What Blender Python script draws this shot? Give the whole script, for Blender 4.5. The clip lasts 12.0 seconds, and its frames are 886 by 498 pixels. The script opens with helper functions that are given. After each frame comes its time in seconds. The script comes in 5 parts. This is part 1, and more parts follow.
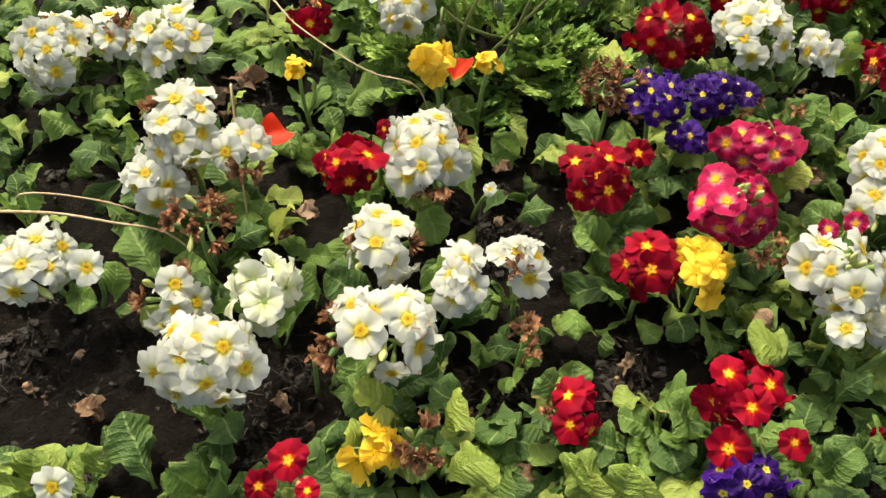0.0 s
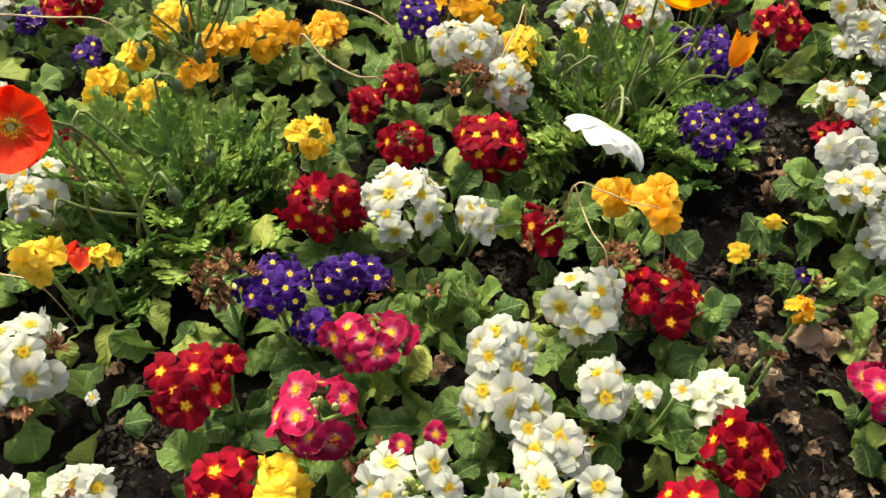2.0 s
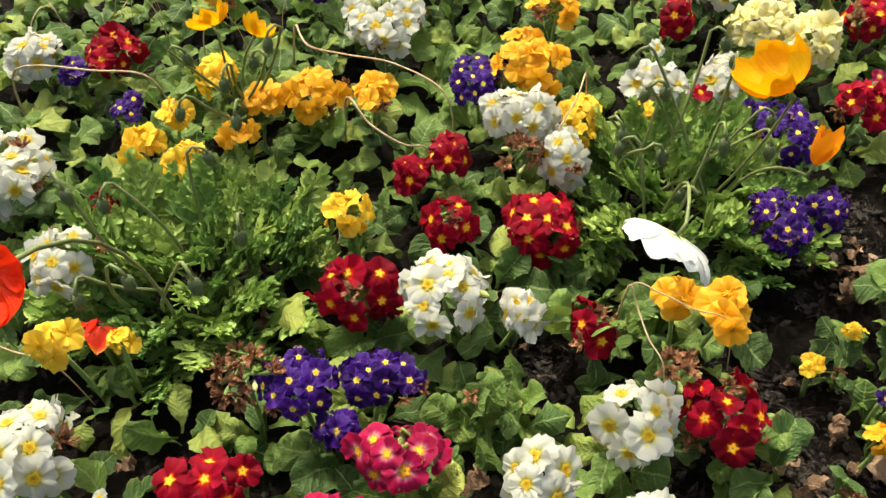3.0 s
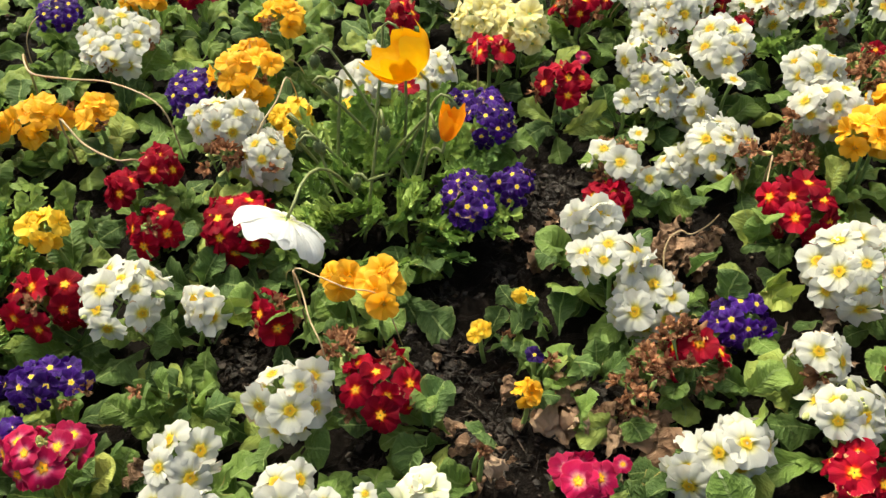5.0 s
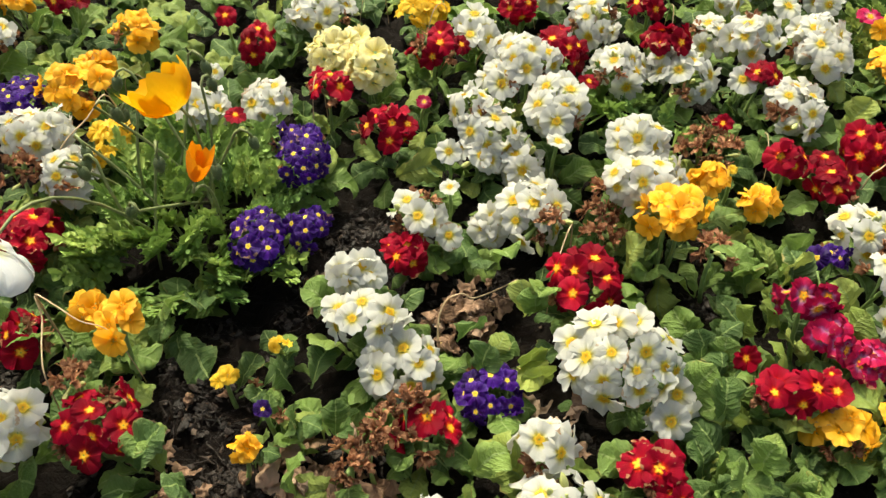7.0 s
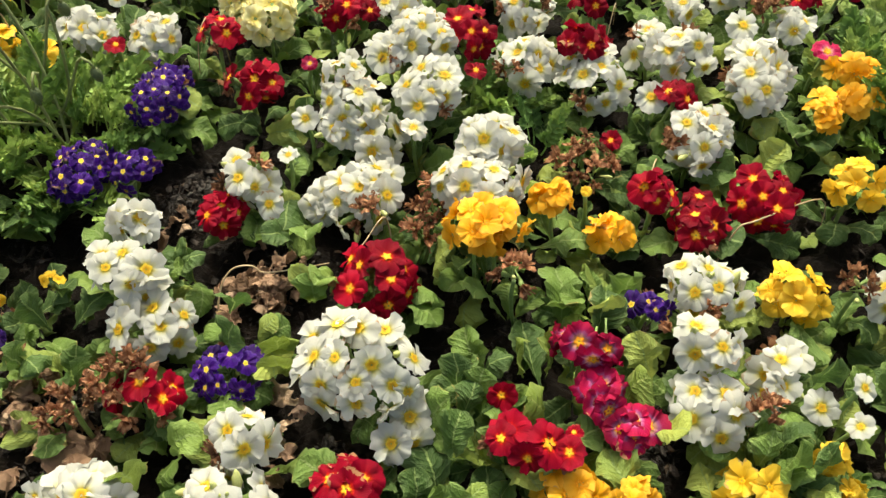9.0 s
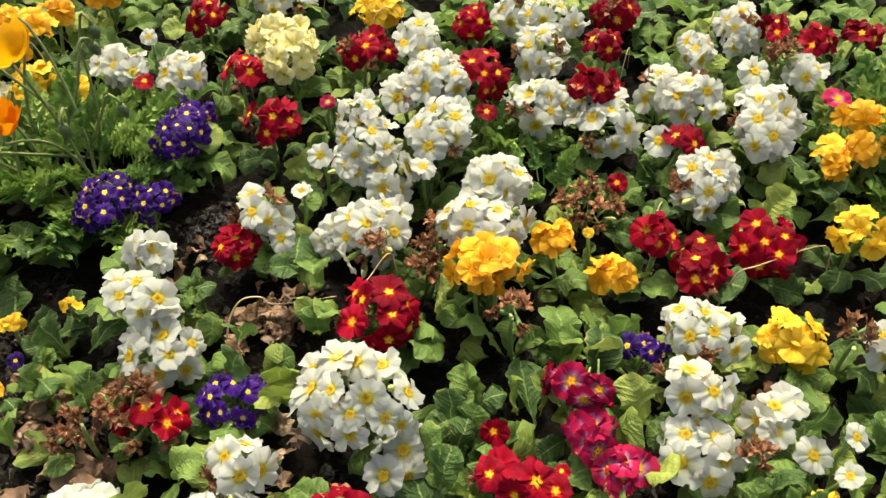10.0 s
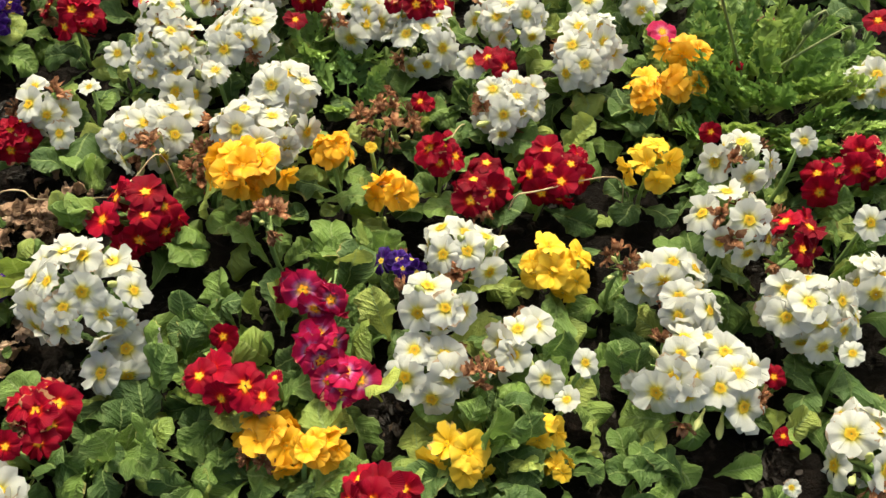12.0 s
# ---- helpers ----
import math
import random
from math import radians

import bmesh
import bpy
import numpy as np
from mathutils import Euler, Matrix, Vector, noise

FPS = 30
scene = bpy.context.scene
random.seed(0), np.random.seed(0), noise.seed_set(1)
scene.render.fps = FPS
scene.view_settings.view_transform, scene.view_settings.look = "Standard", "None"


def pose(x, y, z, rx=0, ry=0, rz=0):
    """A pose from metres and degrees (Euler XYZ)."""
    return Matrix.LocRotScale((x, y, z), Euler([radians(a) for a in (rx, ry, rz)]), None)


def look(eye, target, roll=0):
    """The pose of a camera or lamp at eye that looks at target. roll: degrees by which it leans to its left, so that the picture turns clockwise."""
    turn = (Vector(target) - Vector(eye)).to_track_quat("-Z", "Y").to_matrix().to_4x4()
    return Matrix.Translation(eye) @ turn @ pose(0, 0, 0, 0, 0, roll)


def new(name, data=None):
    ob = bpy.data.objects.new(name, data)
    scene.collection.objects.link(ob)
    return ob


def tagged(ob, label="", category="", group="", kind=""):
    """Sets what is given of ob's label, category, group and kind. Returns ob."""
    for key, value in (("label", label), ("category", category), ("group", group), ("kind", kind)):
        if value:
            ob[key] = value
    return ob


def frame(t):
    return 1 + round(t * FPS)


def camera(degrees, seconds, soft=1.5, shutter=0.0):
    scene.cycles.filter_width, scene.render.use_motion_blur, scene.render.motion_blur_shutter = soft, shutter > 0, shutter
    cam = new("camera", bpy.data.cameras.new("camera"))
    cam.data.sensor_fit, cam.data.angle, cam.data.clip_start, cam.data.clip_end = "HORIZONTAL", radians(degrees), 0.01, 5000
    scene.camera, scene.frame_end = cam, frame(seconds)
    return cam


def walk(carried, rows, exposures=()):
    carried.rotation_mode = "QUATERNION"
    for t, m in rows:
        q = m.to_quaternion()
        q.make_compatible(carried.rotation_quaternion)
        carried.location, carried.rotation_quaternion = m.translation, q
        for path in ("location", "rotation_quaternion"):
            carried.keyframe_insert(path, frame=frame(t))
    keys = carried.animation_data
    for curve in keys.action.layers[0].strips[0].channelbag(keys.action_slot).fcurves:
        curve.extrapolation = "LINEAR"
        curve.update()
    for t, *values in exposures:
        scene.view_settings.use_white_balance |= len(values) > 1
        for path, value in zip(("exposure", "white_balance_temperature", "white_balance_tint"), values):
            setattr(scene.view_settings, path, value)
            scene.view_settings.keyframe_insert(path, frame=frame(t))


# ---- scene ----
cam = camera(55.2, 12.0, 1.4)
walk(cam, [
    (0.0, pose(0.0000, 0.0000, 0.7000, 35.00, -0.00, 0.00)),
    (0.5, pose(0.1217, 0.0485, 0.6983, 35.64, 0.63, -1.48)),
    (1.0, pose(0.2045, 0.0423, 0.7209, 37.58, -0.03, -6.37)),
    (1.5, pose(0.2762, 0.0563, 0.7284, 39.19, -1.07, -8.16)),
    (2.0, pose(0.3366, 0.1166, 0.7323, 39.57, 0.14, -3.61)),
    (2.5, pose(0.3422, 0.1698, 0.7228, 39.48, 0.68, -1.05)),
    (2.7, pose(0.3423, 0.1948, 0.7320, 39.81, 0.82, -0.36)),
    (4.3, pose(0.5336, 0.2442, 0.7262, 42.10, 3.80, 4.25)),
    (4.5, pose(0.5659, 0.2311, 0.7259, 41.87, 3.16, 0.70)),
    (5.0, pose(0.6300, 0.1601, 0.7295, 41.74, 2.76, -5.11)),
    (5.5, pose(0.7225, 0.1430, 0.7287, 40.94, 2.51, -5.05)),
    (6.0, pose(0.8068, 0.1809, 0.7389, 41.58, 2.56, -1.31)),
    (6.5, pose(0.8587, 0.1921, 0.7434, 42.47, 3.23, -0.27)),
    (7.0, pose(0.8961, 0.1967, 0.7354, 42.41, 0.23, 0.55)),
    (7.5, pose(1.0067, 0.1876, 0.7261, 41.40, -1.62, 5.93)),
    (7.7, pose(1.0486, 0.1921, 0.7233, 41.17, -1.31, 7.13)),
    (9.3, pose(1.2229, 0.2950, 0.7155, 39.86, -1.20, 16.22)),
    (9.5, pose(1.2260, 0.2947, 0.7177, 40.50, -1.15, 17.29)),
    (10.0, pose(1.2502, 0.2890, 0.7384, 41.88, 0.08, 17.03)),
    (10.5, pose(1.2832, 0.2877, 0.7406, 42.21, 0.22, 13.32)),
    (11.0, pose(1.3076, 0.3021, 0.7154, 40.17, -2.62, 10.86)),
    (11.5, pose(1.3750, 0.3125, 0.7042, 38.88, -3.32, 17.18)),
    (12.0, pose(1.4623, 0.3411, 0.6989, 38.70, -3.03, 19.14)),
], exposures=((0.0, 0.94, 6850, -3.5), (12.0, 0.94, 6850, -3.5)))

# ---- light: clear midday sun from beyond the bed ----
SUN_ELEVATION, SUN_BEARING = 56.0, -20.0
world = bpy.data.worlds.new("sky")
scene.world = world
world.use_nodes = True
sky = world.node_tree.nodes.new("ShaderNodeTexSky")
sky.sky_type, sky.sun_disc = "NISHITA", False
sky.dust_density = 10.0
sky.sun_elevation, sky.sun_rotation = radians(SUN_ELEVATION), radians(SUN_BEARING)
world.node_tree.links.new(sky.outputs[0], world.node_tree.nodes["Background"].inputs[0])
world.node_tree.nodes["Background"].inputs[1].default_value = 0.15
sun_data = bpy.data.lights.new("sun", "SUN")
sun_data.energy, sun_data.angle, sun_data.color = 2.0, radians(0.53), (1.0, 0.95, 0.86)
sun = new("sun", sun_data)
e, b = radians(SUN_ELEVATION), radians(SUN_BEARING)
sun.matrix_world = look((4 * math.cos(e) * math.sin(b), 4 * math.cos(e) * math.cos(b), 4 * math.sin(e)), (0, 0, 0))


# ---- materials ----
class Mat:
    """A node material under construction."""

    def __init__(self, name):
        self.m = bpy.data.materials.new(name)
        self.m.use_nodes = True
        self.t = self.m.node_tree
        self.p = self.t.nodes["Principled BSDF"]
        self.out = self.t.nodes["Material Output"]

    def node(self, kind, **settings):
        n = self.t.nodes.new("ShaderNode" + kind)
        for k, v in settings.items():
            if k == "operation":
                n.operation = v
            elif k == "blend":
                n.data_type, n.blend_type = "RGBA", v
            else:
                n.inputs[k.replace("_", " ")].default_value = v
        return n

    def link(self, a, b):
        self.t.links.new(a, b)

    def math(self, op, a, b=0.0):
        n = self.node("Math", operation=op)
        for i, x in enumerate((a, b)):
            if isinstance(x, (int, float)):
                n.inputs[i].default_value = x
            else:
                self.link(x, n.inputs[i])
        return n.outputs[0]

    def mix(self, f, a, b, blend="MIX"):
        n = self.node("Mix", blend=blend)
        for s, x in ((n.inputs[0], f), (n.inputs[6], a), (n.inputs[7], b)):
            if isinstance(x, (int, float)):
                s.default_value = x
            elif isinstance(x, tuple):
                s.default_value = (*x, 1)
            else:
                self.link(x, s)
        return n.outputs[2]

    def ramp(self, f, *stops):
        n = self.node("ValToRGB")
        while len(n.color_ramp.elements) < len(stops):
            n.color_ramp.elements.new(0.5)
        for el, (pos, col) in zip(n.color_ramp.elements, stops):
            el.position, el.color = pos, (*col, 1)
        self.link(f, n.inputs[0])
        return n.outputs[0]

    def noise(self, vector, scale, detail=3.0, rough=0.55):
        n = self.node("TexNoise", Scale=scale, Detail=detail, Roughness=rough)
        self.link(vector, n.inputs["Vector"])
        return n.outputs[0]

    def coords(self, which="Object"):
        return self.node("TexCoord").outputs[which]

    def place(self):
        return self.node("NewGeometry").outputs["Position"]

    def uv(self):
        s = self.node("SeparateXYZ")
        self.link(self.coords("UV"), s.inputs[0])
        return s.outputs[0], s.outputs[1]

    def chance(self):
        return self.node("ObjectInfo").outputs["Random"]

    def bump(self, height, strength, distance):
        n = self.node("Bump", Strength=strength, Distance=distance)
        self.link(height, n.inputs["Height"])
        self.link(n.outputs[0], self.p.inputs["Normal"])
        return n.outputs[0]

    def done(self, colour, rough=0.5, thin=0.0, specular=0.5):
        """thin: the share of light that passes through, for petals and leaves."""
        if isinstance(colour, tuple):
            self.p.inputs["Base Color"].default_value = (*colour, 1)
        else:
            self.link(colour, self.p.inputs["Base Color"])
        self.p.inputs["Roughness"].default_value = rough
        self.p.inputs["Specular IOR Level"].default_value = specular
        if thin:
            tr = self.node("BsdfTranslucent")
            if isinstance(colour, tuple):
                tr.inputs[0].default_value = (*colour, 1)
            else:
                self.link(colour, tr.inputs[0])
            mx = self.node("MixShader")
            mx.inputs[0].default_value = thin
            self.link(self.p.outputs[0], mx.inputs[1])
            self.link(tr.outputs[0], mx.inputs[2])
            self.link(mx.outputs[0], self.out.inputs[0])
        return self.m


def petal_material(name, stops, rough=0.5, thin=0.3, spread=0.12, veins=0.15, gloss=0.16, wilt=0.7):
    """Petal colours from throat to rim, with fine veins and a little change from flower to flower."""
    m = Mat(name)
    u, v = m.uv()
    wobble = m.noise(m.coords(), 3.2, 3.0)
    r = m.math("ADD", u, m.math("MULTIPLY", m.math("SUBTRACT", wobble, 0.5), 0.16))
    base = m.ramp(r, *stops)
    streak = m.node("TexWave", Scale=7.0, Distortion=1.5, Detail=1.0)
    comb = m.node("CombineXYZ")
    m.link(v, comb.inputs[0])
    m.link(m.math("MULTIPLY", u, 0.25), comb.inputs[1])
    m.link(comb.outputs[0], streak.inputs["Vector"])
    base = m.mix(m.math("MULTIPLY", streak.outputs[1], veins), base, stops[-2][1], "MULTIPLY")
    # older flowers turn tan and papery along the rim
    old = m.math("MULTIPLY", m.math("GREATER_THAN", m.math("FRACT", m.math("MULTIPLY", m.chance(), 7.3)), 0.86), wilt)
    rim = m.math("GREATER_THAN", m.math("ADD", u, m.math("MULTIPLY", m.math("SUBTRACT", m.noise(m.coords(), 2.1, 4.0), 0.5), 1.5)), 1.02)
    base = m.mix(m.math("MULTIPLY", old, rim), base, (0.42, 0.25, 0.12))
    tint = m.node("HueSaturation")
    m.link(base, tint.inputs["Color"])
    m.link(m.math("ADD", m.math("MULTIPLY", m.chance(), 2 * spread), 1 - spread), tint.inputs["Value"])
    m.bump(m.math("ADD", m.math("MULTIPLY", streak.outputs[1], 1.2 * veins), m.math("MULTIPLY", wobble, 1.6)), 0.45, 0.0016)
    return m.done(tint.outputs[0], rough, thin, gloss)


PETALS = {
    "white": petal_material("white_petal", ((0.0, (0.46, 0.36, 0.03)), (0.19, (0.56, 0.46, 0.07)), (0.34, (0.62, 0.59, 0.36)), (0.50, (0.615, 0.605, 0.53)), (1.0, (0.625, 0.615, 0.575))), 0.6, 0.50, 0.07, 0.02, 0.14),
    "faded": petal_material("faded_petal", ((0.0, (0.56, 0.58, 0.22)), (0.4, (0.64, 0.65, 0.44)), (1.0, (0.67, 0.66, 0.55))), 0.55, 0.3, 0.08, 0.1),
    "red": petal_material("red_petal", ((0.0, (0.70, 0.22, 0.02)), (0.24, (0.50, 0.014, 0.008)), (0.36, (0.29, 0.002, 0.014)), (1.0, (0.25, 0.0012, 0.019))), 0.5, 0.24, 0.40, 0.35, 0.08),
    "pink": petal_material("pink_petal", ((0.0, (0.80, 0.50, 0.08)), (0.24, (0.66, 0.30, 0.24)), (0.38, (0.50, 0.07, 0.17)), (0.52, (0.38, 0.008, 0.075)), (0.92, (0.36, 0.005, 0.052)), (1.0, (0.44, 0.035, 0.11))), 0.5, 0.28, 0.30, 0.3, 0.1),
    "magenta": petal_material("magenta_petal", ((0.0, (0.75, 0.42, 0.06)), (0.24, (0.60, 0.30, 0.20)), (0.40, (0.36, 0.10, 0.26)), (0.58, (0.34, 0.006, 0.070)), (1.0, (0.36, 0.004, 0.040))), 0.5, 0.26, 0.35, 0.3, 0.1),
    "violet": petal_material("violet_petal", ((0.0, (0.22, 0.15, 0.36)), (0.28, (0.075, 0.014, 0.20)), (0.45, (0.036, 0.004, 0.125)), (0.90, (0.042, 0.005, 0.16)), (1.0, (0.085, 0.035, 0.25))), 0.42, 0.25, 0.45, 0.3),
    "yellow": petal_material("yellow_petal", ((0.0, (0.72, 0.36, 0.01)), (0.3, (0.80, 0.49, 0.030)), (1.0, (0.82, 0.56, 0.060))), 0.5, 0.36, 0.10, 0.05),
    "orange": petal_material("orange_petal", ((0.0, (0.74, 0.27, 0.006)), (0.3, (0.83, 0.41, 0.014)), (1.0, (0.83, 0.46, 0.045))), 0.5, 0.36, 0.14, 0.08),
    "cream": petal_material("cream_petal", ((0.0, (0.80, 0.60, 0.10)), (0.3, (0.80, 0.70, 0.26)), (1.0, (0.80, 0.74, 0.42))), 0.55, 0.32, 0.06, 0.1),
    "withered": petal_material("withered_petal", ((0.0, (0.18, 0.08, 0.04)), (0.4, (0.30, 0.13, 0.065)), (0.7, (0.50, 0.28, 0.155)), (1.0, (0.28, 0.115, 0.065))), 0.85, 0.25, 0.45, 0.5),
}


def eye_material(name, heart, rim):
    m = Mat(name)
    u, v = m.uv()
    speck = m.noise(m.coords(), 14.0, 2.0)
    c = m.ramp(m.math("ADD", u, m.math("MULTIPLY", m.math("SUBTRACT", speck, 0.5), 0.3)), (0.0, heart), (0.45, heart), (0.95, rim))
    m.bump(speck, 0.25, 0.001)
    return m.done(c, 0.65, 0.15, 0.15)


EYES = {
    "white": eye_material("golden_eye", (0.44, 0.24, 0.012), (0.58, 0.41, 0.035)),
    "red": eye_material("orange_eye", (0.80, 0.45, 0.03), (0.70, 0.20, 0.012)),
    "violet": eye_material("pale_eye", (0.75, 0.46, 0.03), (0.78, 0.60, 0.12)),
    "orange": eye_material("amber_eye", (0.55, 0.24, 0.01), (0.84, 0.34, 0.008)),
    "yellow": eye_material("deep_yellow_eye", (0.56, 0.30, 0.01), (0.76, 0.42, 0.012)),
}


def leaf_material(name, deep, fresh, yellowed, vein, side_veins=11.0, rough=0.52, thin=0.34, joined=False, cells=20.0):
    """Quilted leaf: swollen cells between sunken veins; the tint changes from leaf to leaf."""
    m = Mat(name)
    u, v = m.uv()
    across = m.math("ABSOLUTE", m.math("SUBTRACT", v, 0.5))
    slant = m.math("MULTIPLY", m.math("SUBTRACT", u, m.math("MULTIPLY", across, 0.36)), side_veins)
    swell = m.math("POWER", m.math("ABSOLUTE", m.math("SINE", m.math("MULTIPLY", slant, math.pi))), 0.6)
    mid = m.math("LESS_THAN", across, 0.028)
    comb = m.node("CombineXYZ")
    m.link(m.math("MULTIPLY", slant, 3.0), comb.inputs[0])
    m.link(m.math("MULTIPLY", v, cells), comb.inputs[1])
    cell = m.node("TexVoronoi", Scale=1.0)
    cell.feature = "F1"
    m.link(comb.outputs[0], cell.inputs["Vector"])
    net = m.math("SUBTRACT", 1.0, m.math("POWER", cell.outputs["Distance"], 2.0))
    spots = m.node("CombineXYZ")
    m.link(u, spots.inputs[0])
    m.link(v, spots.inputs[1])
    luck = m.node("NewGeometry").outputs["Random Per Island"] if joined else m.chance()
    m.link(m.math("MULTIPLY", luck, 50.0), spots.inputs[2])
    blotch = m.noise(spots.outputs[0], 2.6, 3.0)
    base = m.ramp(luck, (0.0, tuple(0.75 * c for c in deep)), (0.30, deep), (0.55, fresh), (0.76, tuple(1.15 * c for c in fresh)), (0.95, yellowed))
    base = m.mix(m.math("MULTIPLY", blotch, 0.35), base, deep)
    base = m.mix(m.math("MULTIPLY", m.math("LESS_THAN", swell, 0.36), 0.10), base, vein)
    base = m.mix(m.math("MULTIPLY", m.math("POWER", m.math("MULTIPLY", across, 2.0), 5.0), 0.35), base, vein)
    base = m.mix(m.math("MULTIPLY", mid, 0.7), base, vein)
    worn = m.math("GREATER_THAN", m.math("ADD", m.math("MULTIPLY", across, 1.2), m.math("MULTIPLY", blotch, 0.7)), 1.02)
    base = m.mix(m.math("MULTIPLY", worn, 0.6), base, (0.42, 0.30, 0.10))
    m.bump(m.math("ADD", m.math("MULTIPLY", net, 0.8), m.math("MULTIPLY", swell, 0.7)), 0.75, 0.0019)
    return m.done(base, rough, thin, 0.32)


GREENS = ((0.072, 0.130, 0.030), (0.160, 0.245, 0.048), (0.38, 0.43, 0.095), (0.27, 0.35, 0.12))
LEAF = leaf_material("primrose_leaf", *GREENS)
JOINED_LEAF = leaf_material("primrose_leaf_mass", *GREENS, joined=True)


def feathery_material():
    """Smooth bright green of the cut poppy leaves."""
    m = Mat("poppy_leaf")
    u, v = m.uv()
    base = m.ramp(m.chance(), (0.0, (0.12, 0.21, 0.050)), (0.5, (0.26, 0.375, 0.082)), (1.0, (0.44, 0.53, 0.135)))
    n = m.noise(m.coords(), 5.0, 3.0)
    base = m.mix(m.math("MULTIPLY", n, 0.5), base, (0.10, 0.19, 0.040))
    m.bump(n, 0.4, 0.001)
    return m.done(base, 0.6, 0.30, 0.3)


POPPY_LEAF = feathery_material()
DEAD_LEAF = leaf_material("dead_leaf", (0.17, 0.095, 0.055), (0.31, 0.19, 0.12), (0.50, 0.35, 0.24), (0.36, 0.23, 0.15), 6.0, 0.85, 0.2)


def stalk_material(name, a, b, thin=0.1):
    m = Mat(name)
    n = m.noise(m.coords(), 120.0, 3.0)
    m.bump(n, 0.4, 0.001)
    return m.done(m.ramp(n, (0.25, a), (0.75, b)), 0.55, thin, 0.4)


STALK = stalk_material("green_stalk", (0.16, 0.24, 0.06), (0.28, 0.38, 0.12))
POPPY_STALK = stalk_material("poppy_stalk", (0.14, 0.18, 0.06), (0.26, 0.27, 0.11))
DRY_STALK = stalk_material("dry_stalk", (0.34, 0.22, 0.11), (0.58, 0.44, 0.27))
BUD = stalk_material("poppy_bud", (0.06, 0.09, 0.035), (0.15, 0.18, 0.07))


def poppy_petal(name, inner, outer):
    m = Mat(name)
    u, v = m.uv()
    crease = m.node("TexWave", Scale=5.0, Distortion=3.0, Detail=2.0)
    comb = m.node("CombineXYZ")
    m.link(v, comb.inputs[0])
    m.link(m.math("MULTIPLY", u, 0.2), comb.inputs[1])
    m.link(comb.outputs[0], crease.inputs["Vector"])
    m.bump(m.math("ADD", m.math("MULTIPLY", crease.outputs[1], 0.15), m.noise(m.coords(), 6.0, 4.0)), 0.5, 0.0018)
    return m.done(m.ramp(u, (0.0, inner), (0.3, outer), (1.0, outer)), 0.55, 0.4, 0.25)


POPPY = {
    "red": poppy_petal("scarlet_poppy_petal", (0.60, 0.25, 0.04), (0.78, 0.035, 0.008)),
    "white": poppy_petal("white_poppy_petal", (0.62, 0.60, 0.20), (0.74, 0.74, 0.73)),
    "yellow": poppy_petal("yellow_poppy_petal", (0.70, 0.55, 0.04), (0.86, 0.47, 0.010)),
    "orange": poppy_petal("orange_poppy_petal", (0.75, 0.40, 0.02), (0.84, 0.30, 0.008)),
}
STAMEN = eye_material("stamen", (0.70, 0.55, 0.05), (0.80, 0.62, 0.07))


def soil_material():
    m = Mat("dark_soil")
    p = m.place()
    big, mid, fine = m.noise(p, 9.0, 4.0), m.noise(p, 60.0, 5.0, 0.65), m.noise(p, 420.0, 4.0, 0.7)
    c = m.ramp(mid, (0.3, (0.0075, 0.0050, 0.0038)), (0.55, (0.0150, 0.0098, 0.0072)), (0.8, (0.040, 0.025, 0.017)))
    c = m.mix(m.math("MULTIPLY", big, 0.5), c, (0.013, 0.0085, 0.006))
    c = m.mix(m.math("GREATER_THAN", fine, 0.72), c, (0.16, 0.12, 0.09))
    m.bump(m.math("ADD", m.math("MULTIPLY", mid, 1.4), m.math("MULTIPLY", fine, 0.9)), 1.0, 0.018)
    return m.done(c, 0.65, 0.0, 0.12)


SOIL = soil_material()


def crumb_material():
    m = Mat("soil_crumb")
    n = m.noise(m.place(), 300.0, 4.0, 0.7)
    isl = m.node("NewGeometry").outputs["Random Per Island"]
    c = m.ramp(isl, (0.0, (0.008, 0.0052, 0.004)), (0.7, (0.020, 0.0125, 0.0085)), (0.93, (0.026, 0.016, 0.011)), (1.0, (0.12, 0.078, 0.05)))
    m.bump(n, 0.8, 0.002)
    return m.done(m.mix(m.math("MULTIPLY", n, 0.4), c, (0.02, 0.014, 0.010)), 0.55, 0.0, 0.3)


CRUMB = crumb_material()


# ---- mesh helpers ----
rnd = random.Random(7)


def sheet(verts_uv, rows, cols):
    """A bmesh from a grid of (place, uv), rows by cols."""
    bm = bmesh.new()
    lay = bm.loops.layers.uv.new("UVMap")
    vs = [bm.verts.new(p) for p, _ in verts_uv]
    for i in range(rows - 1):
        for j in range(cols - 1):
            k = (i * cols + j, i * cols + j + 1, (i + 1) * cols + j + 1, (i + 1) * cols + j)
            f = bm.faces.new([vs[n] for n in k])
            f.smooth = True
            for loop, n in zip(f.loops, k):
                loop[lay].uv = verts_uv[n][1]
    return bm


def merge(*bms):
    """Several bmeshes as one mesh."""
    out = bmesh.new()
    out.loops.layers.uv.new("UVMap")
    for b in bms:
        me = bpy.data.meshes.new("piece")
        b.to_mesh(me)
        b.free()
        out.from_mesh(me)
        bpy.data.meshes.remove(me)
    return out


def to_mesh(name, bm, *materials):
    me = bpy.data.meshes.new(name)
    bm.to_mesh(me)
    bm.free()
    for material in materials:
        me.materials.append(material)
    return me


def part(name, mesh, parent, m=Matrix(), label=""):
    """One mesh object under a thing or a part, at its pose m in the parent."""
    ob = new(name, mesh)
    ob.parent = parent
    ob.matrix_basis = m
    if label:
        tagged(ob, label)
    return ob


